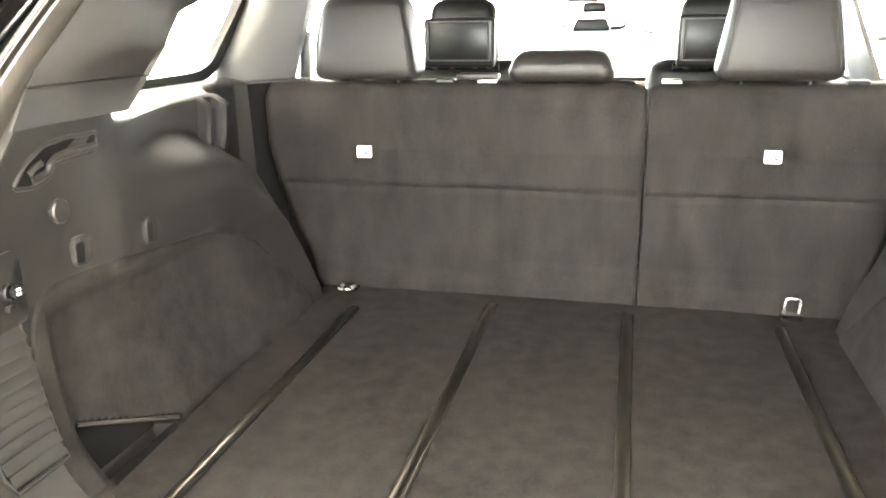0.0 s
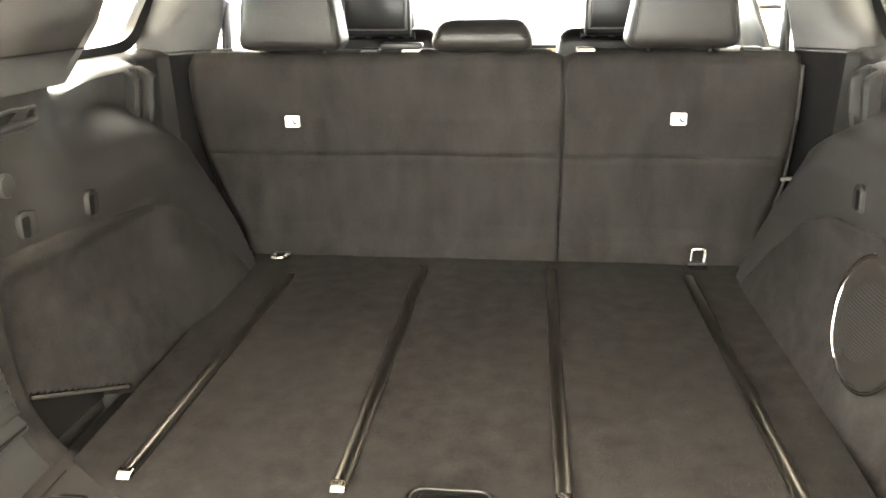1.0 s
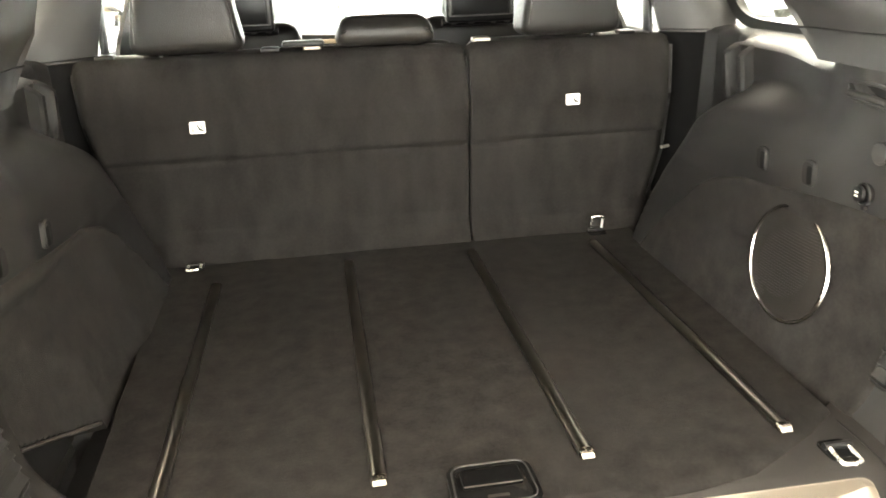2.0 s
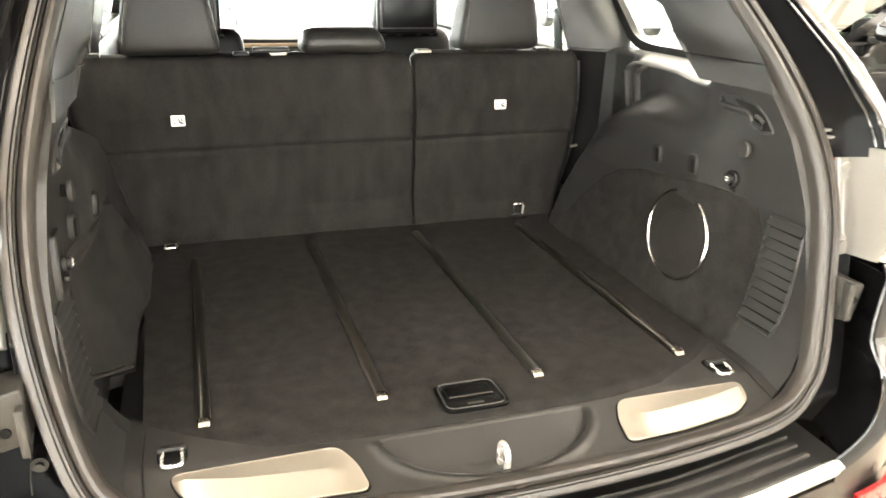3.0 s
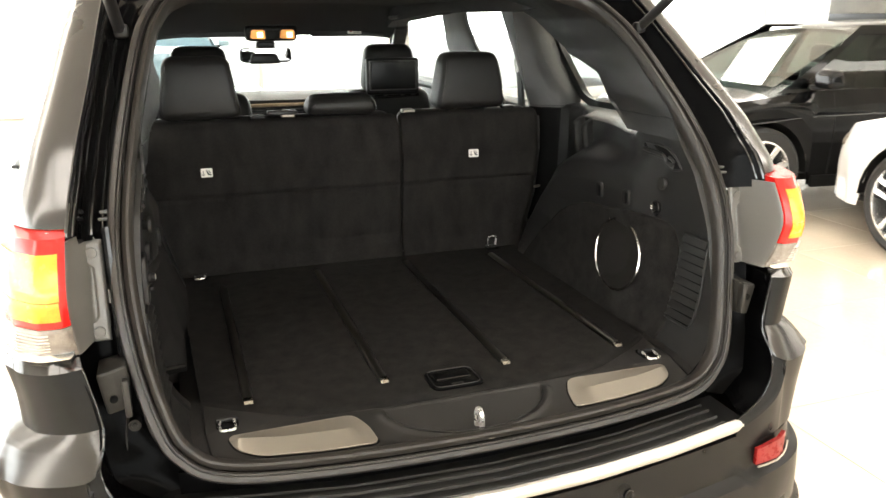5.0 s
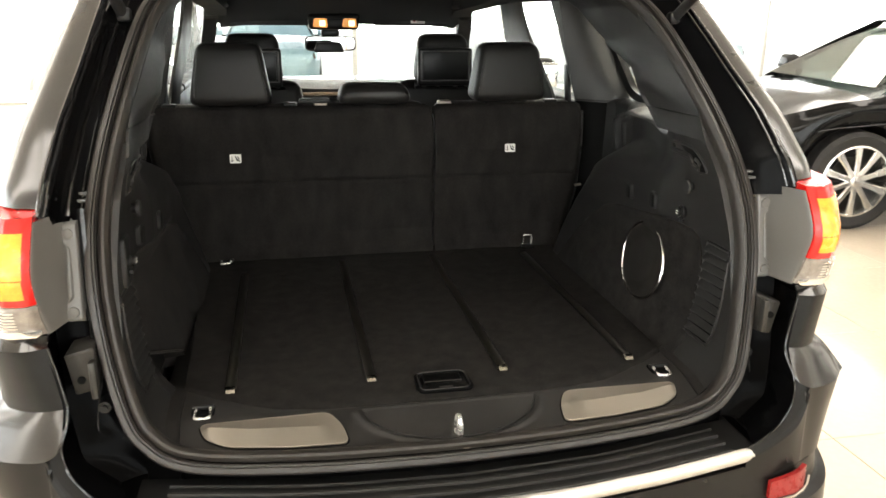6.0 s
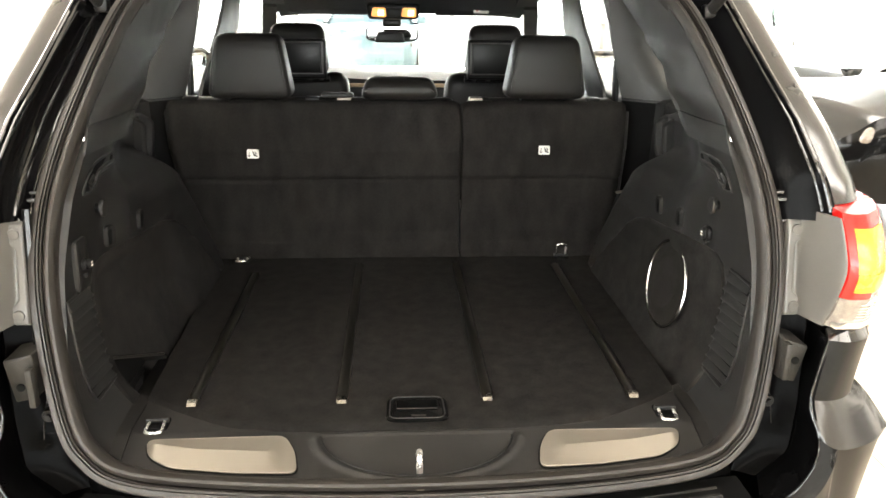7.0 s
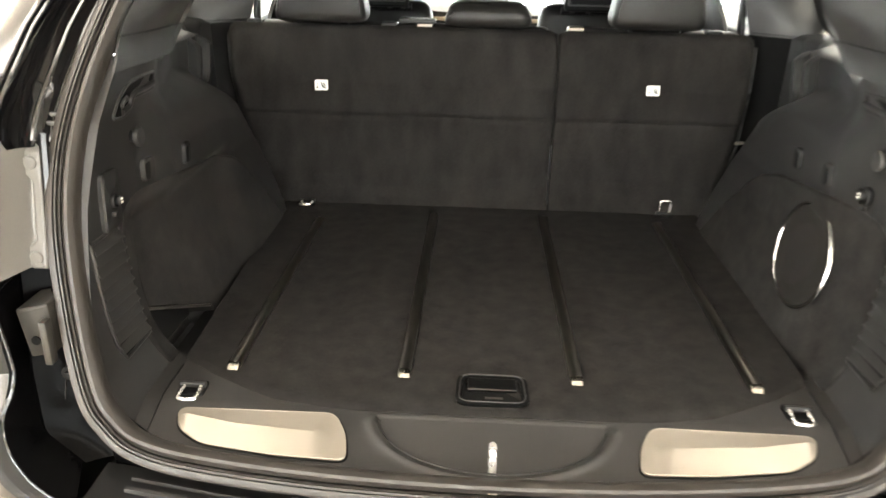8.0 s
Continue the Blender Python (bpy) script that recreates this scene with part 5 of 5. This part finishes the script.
# ---- cargo side fittings ----
def panel_top(y):
    return table(y, [(0.222, 0.99), (0.235, 1.07), (0.255, 1.103), (0.29, 1.115), (0.419, 1.118), (0.679, 1.086), (0.78, 1.058), (0.847, 1.022), (0.93, 0.945), (0.993, 0.865), (1.03, 0.81)])


for s in (1, -1):
    cp = thing("side_carpet", "black carpet lining on the wheel arch panel", "carpet lining", (s * 0.6, 0.6, FLOOR), "wheel arch carpets")

    def lining(a, b):
        y = lerp(0.222, 1.03, a)
        z = lerp(0.80, panel_top(y), b)
        e = min(a * 0.8, (1 - a) * 0.8, (1 - b) * max(0.02, panel_top(y) - 0.80))
        off = 0.007 * math.sqrt(min(1, max(0, e) / 0.008)) - 0.002
        x = side_x(y, z) - off
        if s < 0:
            x += side_dip(y, z)
        return s * x, y, z
    part("lining", grid(lining, 140, 60, 0.0), CARPET, cp)

    def on_wall(y, z, off=0.0):
        return Vector((s * (side_x(y, z) - off), y, z))

    # louvred vent
    v = thing("side_vent", "black louvred air vent in the cargo side trim", "vent", (s * 0.65, 0.19, 0.87), "cargo side vents")
    def vy(z):
        return table(z, [(0.87, 0.14), (0.9, 0.13), (1.0, 0.124), (1.11, 0.12)]), table(z, [(0.87, 0.236), (0.95, 0.23), (1.11, 0.214)])
    top_z = 1.105 if s > 0 else 1.085
    frame_pts = []
    for z in np.linspace(0.872, top_z, 9):
        frame_pts.append(on_wall(vy(z)[0], z, 0.002))
    for z in np.linspace(top_z, 0.872, 9):
        frame_pts.append(on_wall(vy(z)[1], z, 0.002))
    part("frame", tube(frame_pts, 0.0034, 8, closed=True), PLASTIC, v)
    part("backing", grid(lambda a, b: tuple(on_wall(lerp(*vy(lerp(0.872, top_z, b)), a), lerp(0.872, top_z, b), 0.001)), 6, 14, 0.0), MATTEBLACK, v)
    for k in range(10):
        z = lerp(0.887, top_z - 0.014, k / 9)
        y0, y1 = vy(z)
        rings = []
        for f in np.linspace(0.03, 0.97, 6):
            y = lerp(y0, y1, f)
            p = on_wall(y, z, 0.0)
            out = lerp(0.0065, 0.0135, f)
            rings.append([p + Vector((-s * 0.001, 0, 0.0105)), p + Vector((-s * out, 0, -0.0035)), p + Vector((-s * out, 0, -0.006)), p + Vector((-s * 0.001, 0, 0.003))])
        part("slat", loft(rings), PLASTIC, v)

    # bag hooks
    for y, z in ((0.597, 1.142), (0.453, 1.15)) if s > 0 else ((0.487, 1.142), (0.348, 1.147)):
        hk = thing("bag_hook", "small folding charcoal bag hook in the side trim", "hook", on_wall(y, z), "bag hooks")
        part("plate", loft([[on_wall(y + a * k, z + b * k, o) for a, b in rounded([(-0.016, -0.023), (0.016, -0.023), (0.016, 0.023), (-0.016, 0.023)], 0.013)] for k, o in ((1, -0.002), (1, 0.005), (0.88, 0.0075), (0.2, 0.008))]), BRACKETPLASTIC, hk)
        # Black patch laid on the flap, drawn for the shadow along its side.
        part("slot", loft([[on_wall(y + a * k, z + b * k, o) for a, b in rounded([(-0.0145, -0.017), (-0.001, -0.019), (0.001, 0.016), (-0.0145, 0.014)], 0.005)] for k, o in ((1, 0.005), (0.95, 0.0084), (0.2, 0.0086))]), MATTEBLACK, hk)

    # round knob
    kb = thing("cargo_net_knob", "round charcoal net knob on the side trim", "knob", on_wall(0.309, 1.218), "net knobs")
    c = on_wall(0.309, 1.218)
    part("stem", rod(c, c + Vector((-s * 0.014, -0.004, 0)), 0.011), BLACKTRIM, kb)
    part("head", loft([[c + Vector((-s * o, r * math.cos(q) - 0.004, r * math.sin(q))) for q in np.linspace(0, 2 * math.pi, 24, endpoint=False)] for r, o in ((0.015, 0.010), (0.0175, 0.012), (0.0175, 0.017), (0.0155, 0.019), (0.003, 0.0195))]), PLASTIC_SOFT, kb)

    # cover slot: a stepped notch, its inner shade drawn as a flat black plate
    sl = thing("cover_slot", "stepped notch for the cargo cover, its shade a black plate", "slot", on_wall(0.33, 1.285), "cargo cover slots")
    notch = rounded([(0.412, 1.313), (0.345, 1.316), (0.298, 1.311), (0.262, 1.291), (0.238, 1.262), (0.276, 1.257), (0.308, 1.264), (0.316, 1.282), (0.4, 1.285)], 0.009, 4)
    inner = [(lerp(y, 0.316, 0.9), lerp(z, 1.291, 0.9)) for y, z in notch]
    part("recess", loft([[on_wall(y, z, 0.0012) for y, z in notch], [on_wall(y, z, 0.0014) for y, z in inner]]), MATTEBLACK, sl)
    part("lip", tube([on_wall(y, z, 0.0) for y, z in notch], 0.0034, 8, closed=True), PLASTIC, sl)
    part("ledge", tube([on_wall(y, z, 0.001) for y, z in smooth_path2([(0.405, 1.294), (0.33, 1.292), (0.309, 1.284), (0.3, 1.272), (0.272, 1.266)])], 0.0062, 10), PLASTIC, sl)
    part("catch", tube([on_wall(y, z, 0.001) for y, z in ((0.292, 1.288), (0.278, 1.284), (0.268, 1.277))], 0.005, 8), PLASTIC_SOFT, sl)

# loudspeaker on the right
sp = thing("loudspeaker", "oval black loudspeaker grille with a chrome ring", "loudspeaker", (0.605, 0.45, 0.88))


SPK = Vector((side_x(0.462, 0.982) - 0.006, 0.466, 0.98))
SPK_Y = Vector((side_x(0.56, 0.982) - side_x(0.40, 0.982), 0.16, 0)) / 0.16
SPK_Z = Vector((side_x(0.5, 1.05) - side_x(0.5, 0.9), 0, 0.15)) / 0.15
SPK_N = SPK_Y.cross(SPK_Z).normalized()


def wall_r(y, z, off):
    return SPK + SPK_Y * (y - 0.462) + SPK_Z * (z - 0.982) - SPK_N * off


oval = [(0.462 + 0.107 * math.cos(q) * 1.0 + 0.012 * math.sin(q), 0.982 + 0.099 * math.sin(q)) for q in np.linspace(0, 2 * math.pi, 56, endpoint=False)]
part("ring", tube([wall_r(y, z, 0.003) for y, z in oval], 0.0052, 12, closed=True), CHROME, sp, "thin chrome ring")
part("grille", loft([[wall_r(lerp(0.462, y, k), lerp(0.982, z, k), o) for y, z in oval] for k, o in ((0.985, 0.0), (0.96, 0.005), (0.7, 0.009), (0.35, 0.011), (0.02, 0.0115))]), mat("speaker mesh", (0.0125, 0.0112, 0.0102), 0.7, var=0.4, scale=30, bump=1.0, bscale=700, spec=0.08), sp)
holes = bmesh.new()
for i in range(-22, 23):
    for j in range(-18, 19):
        y, z = 0.462 + (i + 0.5 * (j % 2)) * 0.005, 0.982 + j * 0.005
        d = math.hypot((y - 0.462) / 0.1, (z - 0.982) / 0.092)
        if d < 1:
            o = 0.0117 * (1 - d * d) + 0.0045 * d
            p = wall_r(y, z, o)
            holes.faces.new([holes.verts.new(p + Vector((0, 0.0012 * math.cos(q), 0.0012 * math.sin(q)))) for q in (0, 1.05, 2.09, 3.14, 4.19, 5.24)])
ob = part("perforation", holes, INK, sp, smooth=False)
ob["kind"] = "stuff"

# power socket on the right, charging socket on the left
for s, y, z in ((1, 0.342, 1.144), (-1, 0.20, 1.135)):
    t = thing("power_socket", "round black power socket with a hinged cap" if s > 0 else "small power socket in a raised black plate", "socket", (s * 0.645, y, z))
    c = Vector((s * side_x(y, z), y, z))
    q0 = 1.0 if s > 0 else 0.65
    if s < 0:
        part("plate", loft([[Vector((s * (side_x(y, z + b * k) - o), y + a * k, z + b * k)) for a, b in rounded([(-0.032, -0.05), (0.032, -0.05), (0.03, 0.05), (-0.026, 0.05)], 0.012)] for k, o in ((1, -0.002), (1, 0.006), (0.9, 0.009), (0.1, 0.0095))]), PLASTIC, t)
        c.x -= s * 0.0095
    part("rim", loft([[c + Vector((-s * o, r * math.cos(q), r * math.sin(q))) for q in np.linspace(0, 2 * math.pi, 24, endpoint=False)] for r, o in ((0.018 * q0, -0.002), (0.0185 * q0, 0.005), (0.016 * q0, 0.007), (0.014 * q0, 0.004), (0.003, 0.0035))]), BLACKTRIM, t)
    cap = part("cap", loft([[c + Vector((-s * (0.006 + o), r * math.cos(q) + 0.004, r * math.sin(q))) for q in np.linspace(0, 2 * math.pi, 24, endpoint=False)] for r, o in ((0.012 * q0, 0), (0.0135 * q0, 0.003), (0.0125 * q0, 0.007), (0.002, 0.0075))]), BLACKTRIM, t)
    for dz in (-0.003, 0.003):
        part("mark", box(c.x - s * 0.0142, c.y + 0.004, c.z + dz, 0.0012, 0.007, 0.003, 0), WHITELABEL, cap, "white symbol")
    part("hinge_tab", box(c.x - s * 0.004, c.y - 0.004, c.z - 0.021, 0.008, 0.012, 0.008, 0.002), BLACKTRIM, t)

# storage pocket at the foot of the left lining
pk = thing("side_pocket", "black open storage pocket at the foot of the side carpet", "pocket", (-0.6, 0.37, FLOOR))
def pocket_wall(a, b):
    y = lerp(0.292, 0.45, a)
    z = lerp(0.80, pocket_lip(y) - 0.006, b)
    return -(side_x(y, z) + side_dip(y, z) - 0.009), y, z
part("inner_wall", grid(pocket_wall, 20, 8, 0.001, (-1, 0, 0)), MATTEBLACK, pk)
part("lip", tube([(-(side_x(y, pocket_lip(y) + 0.008) + side_dip(y, pocket_lip(y) + 0.008) - 0.007), y, pocket_lip(y)) for y in np.linspace(0.284, 0.462, 9)], 0.0032, 6), RUBBER, pk)

# ---- rear seat ----
def left_edge(z):
    return table(z, [(0.79, -0.61), (0.83, -0.635), (0.95, -0.685), (1.075, -0.722), (1.2, -0.742), (1.33, -0.75)])


def right_edge(z):
    return table(z, [(0.79, 0.625), (0.85, 0.652), (1.02, 0.69), (1.2, 0.698), (1.34, 0.703)])


def back_y(z):
    return table(z, [(0.79, 1.142), (0.82, 1.148), (0.84, 1.16), (0.865, 1.171), (0.9, 1.176), (1.0, 1.166), (1.077, 1.162), (1.17, 1.154), (1.27, 1.17), (1.34, 1.19)])


def seatback(x0f, x1f, rl, rr):
    ZT = 1.32

    def fn(a, b):
        z = lerp(0.79, ZT, b)
        x0, x1 = x0f(z), x1f(z)
        x = lerp(x0, x1, a)
        r = rl if a < 0.5 else rr
        e = min((x - x0), (x1 - x), (ZT - z) * 1.0)
        q = min(1, math.hypot(max(0, 1 - (x - x0) / rl, 1 - (x1 - x) / rr), max(0, 1 - (ZT - z) / 0.03)))
        y = back_y(z) + lerp(r, 0.03, ss(ZT - 0.06, ZT, z)) * (1 - math.sqrt(max(0, 1 - q * q)))
        y += 0.0036 * math.exp(-((z - 1.077 + 0.004 * noise.noise((x * 3, 0, 0))) / 0.006) ** 2) - 0.004 * ss(1.075, 1.09, z)
        y += 0.0052 * noise.noise((x * 11, z * 2.2, 1.7)) + 0.0016 * noise.noise((x * 24, z * 7, 4.1))
        zz = z - (0.012 * (1 - min(1, (x - x0) / 0.03)) ** 2 + 0.012 * (1 - min(1, (x1 - x) / 0.03)) ** 2) * ss(ZT - 0.05, ZT, z) if e < 0.03 else z
        return x, y, zz
    return grid(fn, 130, 90, 0.0)


def headrest(parent, x0, x1, y, z0, z1, r=0.027, top=(0.022, 0.012), depth=0.12):
    h = part("headrest", cushion(x0, x1, y - depth / 2, y + depth / 2, z0, z1, r, top, 0.006), LEATHER, parent, "stitched black leather headrest")
    w = x1 - x0
    for s in (-1, 1):
        xx = (x0 + x1) / 2 + s * (w / 2 - 0.019)
        part("seam", tube(smooth_path([(xx, y - depth / 2 - 0.002, z0 + 0.03), (xx - s * 0.006, y - depth / 2 - 0.006, lerp(z0, z1, 0.5)), (xx - s * 0.018, y - depth / 2 + 0.006, z1 - 0.03)], 5), 0.0018, 6), LEATHER, h)
        part("post", rod(((x0 + x1) / 2 + s * 0.07, y, z0 - 0.05), ((x0 + x1) / 2 + s * 0.07, y, z0 + 0.02), 0.006, 10), BLACKTRIM, h)
    return h


for left in (True, False):
    x0f, x1f = (left_edge, lambda z: 0.1675) if left else (lambda z: 0.1705, right_edge)
    t = thing("rear_seat", "upright carpet-backed rear seat, the wide section" if left else "upright carpet-backed rear seat, the narrow section", "car seat", (-0.28 if left else 0.43, 1.3, 0.6), "rear seats")
    part("seatback", seatback(x0f, x1f, 0.03 if left else 0.005, 0.005 if left else 0.03), SEATCLOTH, t, "black carpeted seatback")
    xa, xb = (-0.74, 0.166) if left else (0.179, 0.695)
    part("seat_front", cushion(xa, xb, 1.215, 1.33, 0.8, 1.322, 0.03, (0.01, 0.02)), LEATHER, t, "black leather seat front")
    part("seat_cushion", cushion(xa + 0.02, xb - 0.005, 1.3, 1.82, 0.575, 0.86, 0.05), LEATHER, t)
    # Lighter plastic on the right paints that edge's highlight; black keeps the left shaded.
    part("frame_edge", tube([(x1f(z) + 0.002 if not left else x0f(z) - 0.002, back_y(z) + (0.034 if left else 0.022), z) for z in np.linspace(0.9, 1.29, 14)], 0.005, 8), BLACKTRIM if left else PLASTIC, t, "smooth plastic edge of the seat shell")
    if left:
        headrest(t, -0.612, -0.352, 1.225, 1.326, 1.52, top=(0.032, 0.014))
        headrest(t, -0.15, 0.102, 1.235, 1.322, 1.392, 0.028, (0.022, 0.01))
        part("release_trim", box(-0.22, 1.24, 1.333, 0.1, 0.04, 0.014, 0.005), BLACKTRIM, t)
    else:
        headrest(t, 0.303, 0.563, 1.225, 1.328, 1.521, top=(0.032, 0.014))
    for k in ((-0.68, -0.3, -0.2) if left else (0.22, 0.6)):
        part("guide", cushion(k - 0.022, k + 0.022, 1.23, 1.27, 1.314, 1.327, 0.005), SATIN if k in (-0.2, 0.22) else BLACKTRIM, t, "headrest guide")
    # child seat anchor label
    lx, lz = (-0.4795, 1.163) if left else (0.431, 1.1745)
    lab = thing("anchor_label", "small white child seat anchor label on the seatback", "label", (lx, 1.15, lz - 0.0135), "anchor labels")
    yl = back_y(lz) - 0.0115
    part("plate", prism(rounded([(lx - 0.0175, lz - 0.0135), (lx + 0.0175, lz - 0.0135), (lx + 0.0175, lz + 0.0135), (lx - 0.0175, lz + 0.0135)], 0.003, 3), "y", yl, yl + 0.016), WHITELABEL, lab)
    ink = [([(-0.0115, -0.009), (-0.0095, -0.009), (-0.0095, 0.008), (-0.0115, 0.008)]), ([(-0.0155, -0.004), (-0.0105, -0.0095), (-0.0055, -0.004), (-0.0065, -0.003), (-0.0105, -0.007), (-0.0145, -0.003)]), ([(-0.0015, 0.009), (0.001, 0.0095), (0.006, 0.0), (0.0145, -0.006), (0.0135, -0.009), (0.003, -0.006)]), ([(0.0045, 0.0085), (0.0085, 0.0075), (0.0135, -0.001), (0.0095, -0.001)])]
    for poly in ink:
        part("mark", prism([(lx + a, lz + b) for a, b in poly], "y", yl - 0.0006, yl + 0.001), INK, lab, smooth=False)
whole("seat_latch_pin", rod((0.676, 1.15, 1.035), (0.70, 1.16, 1.035), 0.0045), SATIN, "small bright seat latch pin beside the seatback", "pin")


# ---- front seats ----
for xc, nm in ((-0.44, "left"), (0.385, "right")):
    t = thing("front_seat", "black leather front seat with a display behind its headrest", "car seat", (xc, 2.2, 0.57), "front seats")
    part("backrest", cushion(xc - 0.26, xc + 0.26, 2.08, 2.24, 0.72, 1.32, 0.05, (0.06, 0.02)), LEATHER, t)
    part("seat_cushion", cushion(xc - 0.26, xc + 0.26, 2.2, 2.75, 0.57, 0.8, 0.06), LEATHER, t)
    hr = part("headrest", cushion(xc - 0.128, xc + 0.128, 2.05, 2.17, 1.31, 1.522, 0.04, (0.02, 0.012), 0.004), LEATHER, t, "black leather headrest")
    for s in (-1, 1):
        part("post", rod((xc + s * 0.06, 2.13, 1.25), (xc + s * 0.06, 2.13, 1.33), 0.007), CHROME, hr)
    mon = part("monitor", cushion(xc - 0.121, xc + 0.121, 2.02, 2.055, 1.302, 1.463, 0.012), BLACKTRIM, t, "flat black rear-seat display")
    part("screen", box(xc, 2.0185, 1.388, 0.196, 0.004, 0.118, 0.002), SCREEN, mon)
    for e in (-1, 1):
        part("bezel_side", box(xc + e * 0.107, 2.0185, 1.388, 0.008, 0.005, 0.128, 0.002), BEZEL, mon)
        part("bezel_edge", box(xc, 2.0185, 1.388 + e * 0.063, 0.206, 0.005, 0.004, 0.0015), BEZEL, mon)
    part("mount_bar", rod((xc - 0.13, 2.06, 1.302), (xc + 0.13, 2.06, 1.302), 0.013), BLACKTRIM, t)
    for k in (-0.09, -0.03, 0.05, 0.1):
        part("bar_clip", box(xc + k, 2.045, 1.303, 0.018, 0.012, 0.014, 0.003), BEZEL, t)

# ---- dashboard and roof fittings ----
d = thing("dashboard", "dark dashboard with a tan trim strip and air vents", "dashboard", (0, 3.3, 0.8))
part("pad", grid(lambda a, b: (lerp(-0.78, 0.78, a), lerp(3.08, 3.6, b), 1.19 + 0.03 * math.sin(math.pi * b) + 0.018 * math.exp(-((lerp(-0.78, 0.78, a) + 0.42) / 0.2) ** 2)), 24, 10, 0.03, (0, 0, -1)), PLASTIC_SOFT, d)
part("front", box(0, 3.11, 1.0, 1.54, 0.08, 0.36, 0.03), BLACKTRIM, d)
part("trim_strip", box(0, 3.066, 1.165, 1.5, 0.012, 0.02, 0.005), WOOD, d, "tan trim strip")
for x in (-0.09, 0.09, -0.62, 0.62):
    v = part("air_vent", box(x, 3.066, 1.115, 0.14, 0.02, 0.07, 0.01), BLACKTRIM, d)
    for k in range(4):
        part("slat", box(x, 3.054, 1.09 + 0.017 * k, 0.125, 0.008, 0.005, 0.001), PLASTIC_SOFT, v)
part("console", cushion(-0.11, 0.11, 2.3, 3.08, 0.56, 0.9, 0.04), BLACKTRIM, d)

m = thing("interior_mirror", "black interior mirror hanging from the windscreen", "mirror", (-0.05, 3.05, 1.524))
part("stalk", add(rod((-0.05, 3.06, 1.534), (-0.05, 3.06, 1.444), 0.016), cushion(-0.10, 0.0, 3.02, 3.1, 1.474, 1.519, 0.015)), BLACKTRIM, m)
shape = rounded([(-0.19, 1.412), (-0.165, 1.399), (0.065, 1.399), (0.092, 1.412), (0.088, 1.472), (0.06, 1.479), (-0.16, 1.479), (-0.188, 1.472)], 0.015)
part("housing", prism(shape, "y", 3.045, 3.09, 0.01), BLACKTRIM, m)
part("mirror_glass", prism([(lerp(-0.05, x, 0.93), lerp(1.439, z, 0.86)) for x, z in shape], "y", 3.042, 3.05), MIRROR, m)
part("sensor_pod", cushion(-0.145, 0.025, 3.015, 3.04, 1.394, 1.449, 0.012, (0.02, 0.002)), BLACKTRIM, m)

oc = thing("overhead_console", "black overhead console with two warm reading lights lit", "console", (-0.05, 2.86, 1.534))
part("body", cushion(-0.17, 0.085, 2.80, 2.95, 1.519, 1.599, 0.02, (-0.01, -0.01)), BLACKTRIM, oc)
for x in (-0.115, 0.035):
    part("reading_light", prism(rounded([(x - 0.038, 1.534), (x + 0.038, 1.53), (x + 0.034, 1.576), (x - 0.03, 1.576)], 0.01), "y", 2.782, 2.80), MAPLIGHT, oc, "lit warm reading light")
    part("bulb", cushion(x - 0.004, x + 0.026, 2.778, 2.79, 1.537, 1.566, 0.005), MAPBULB, oc, "bright bulb behind its lens")
part("button_panel", box(-0.04, 2.787, 1.554, 0.075, 0.02, 0.044, 0.003), BLACKTRIM, oc)
vs = thing("visor_label", "small white airbag label on the sun visor", "label", (0.405, 2.85, 1.554))
part("plate", box(0.405, 2.853, 1.567, 0.075, 0.003, 0.03, 0), WHITELABEL, vs, smooth=False)
part("warning_mark", rod((0.385, 2.8515, 1.569), (0.385, 2.8495, 1.569), 0.008), REFLECTOR, vs, "red warning sign")
part("warning_band", box(0.41, 2.8512, 1.578, 0.06, 0.002, 0.004, 0), AMBERLENS, vs)
for k in range(3):
    part("text_line", box(0.42, 2.8512, 1.571 - 0.006 * k, 0.04, 0.002, 0.0022, 0), INK, vs, "unreadable print line")
for s in (-1, 1):
    whole("sun_visor", cushion(s * 0.37 - 0.2, s * 0.37 + 0.2, 2.86, 2.885, 1.539, 1.614, 0.01), HEADLINER, "folded dark cloth sun visor", "sun visor", "sun visors")
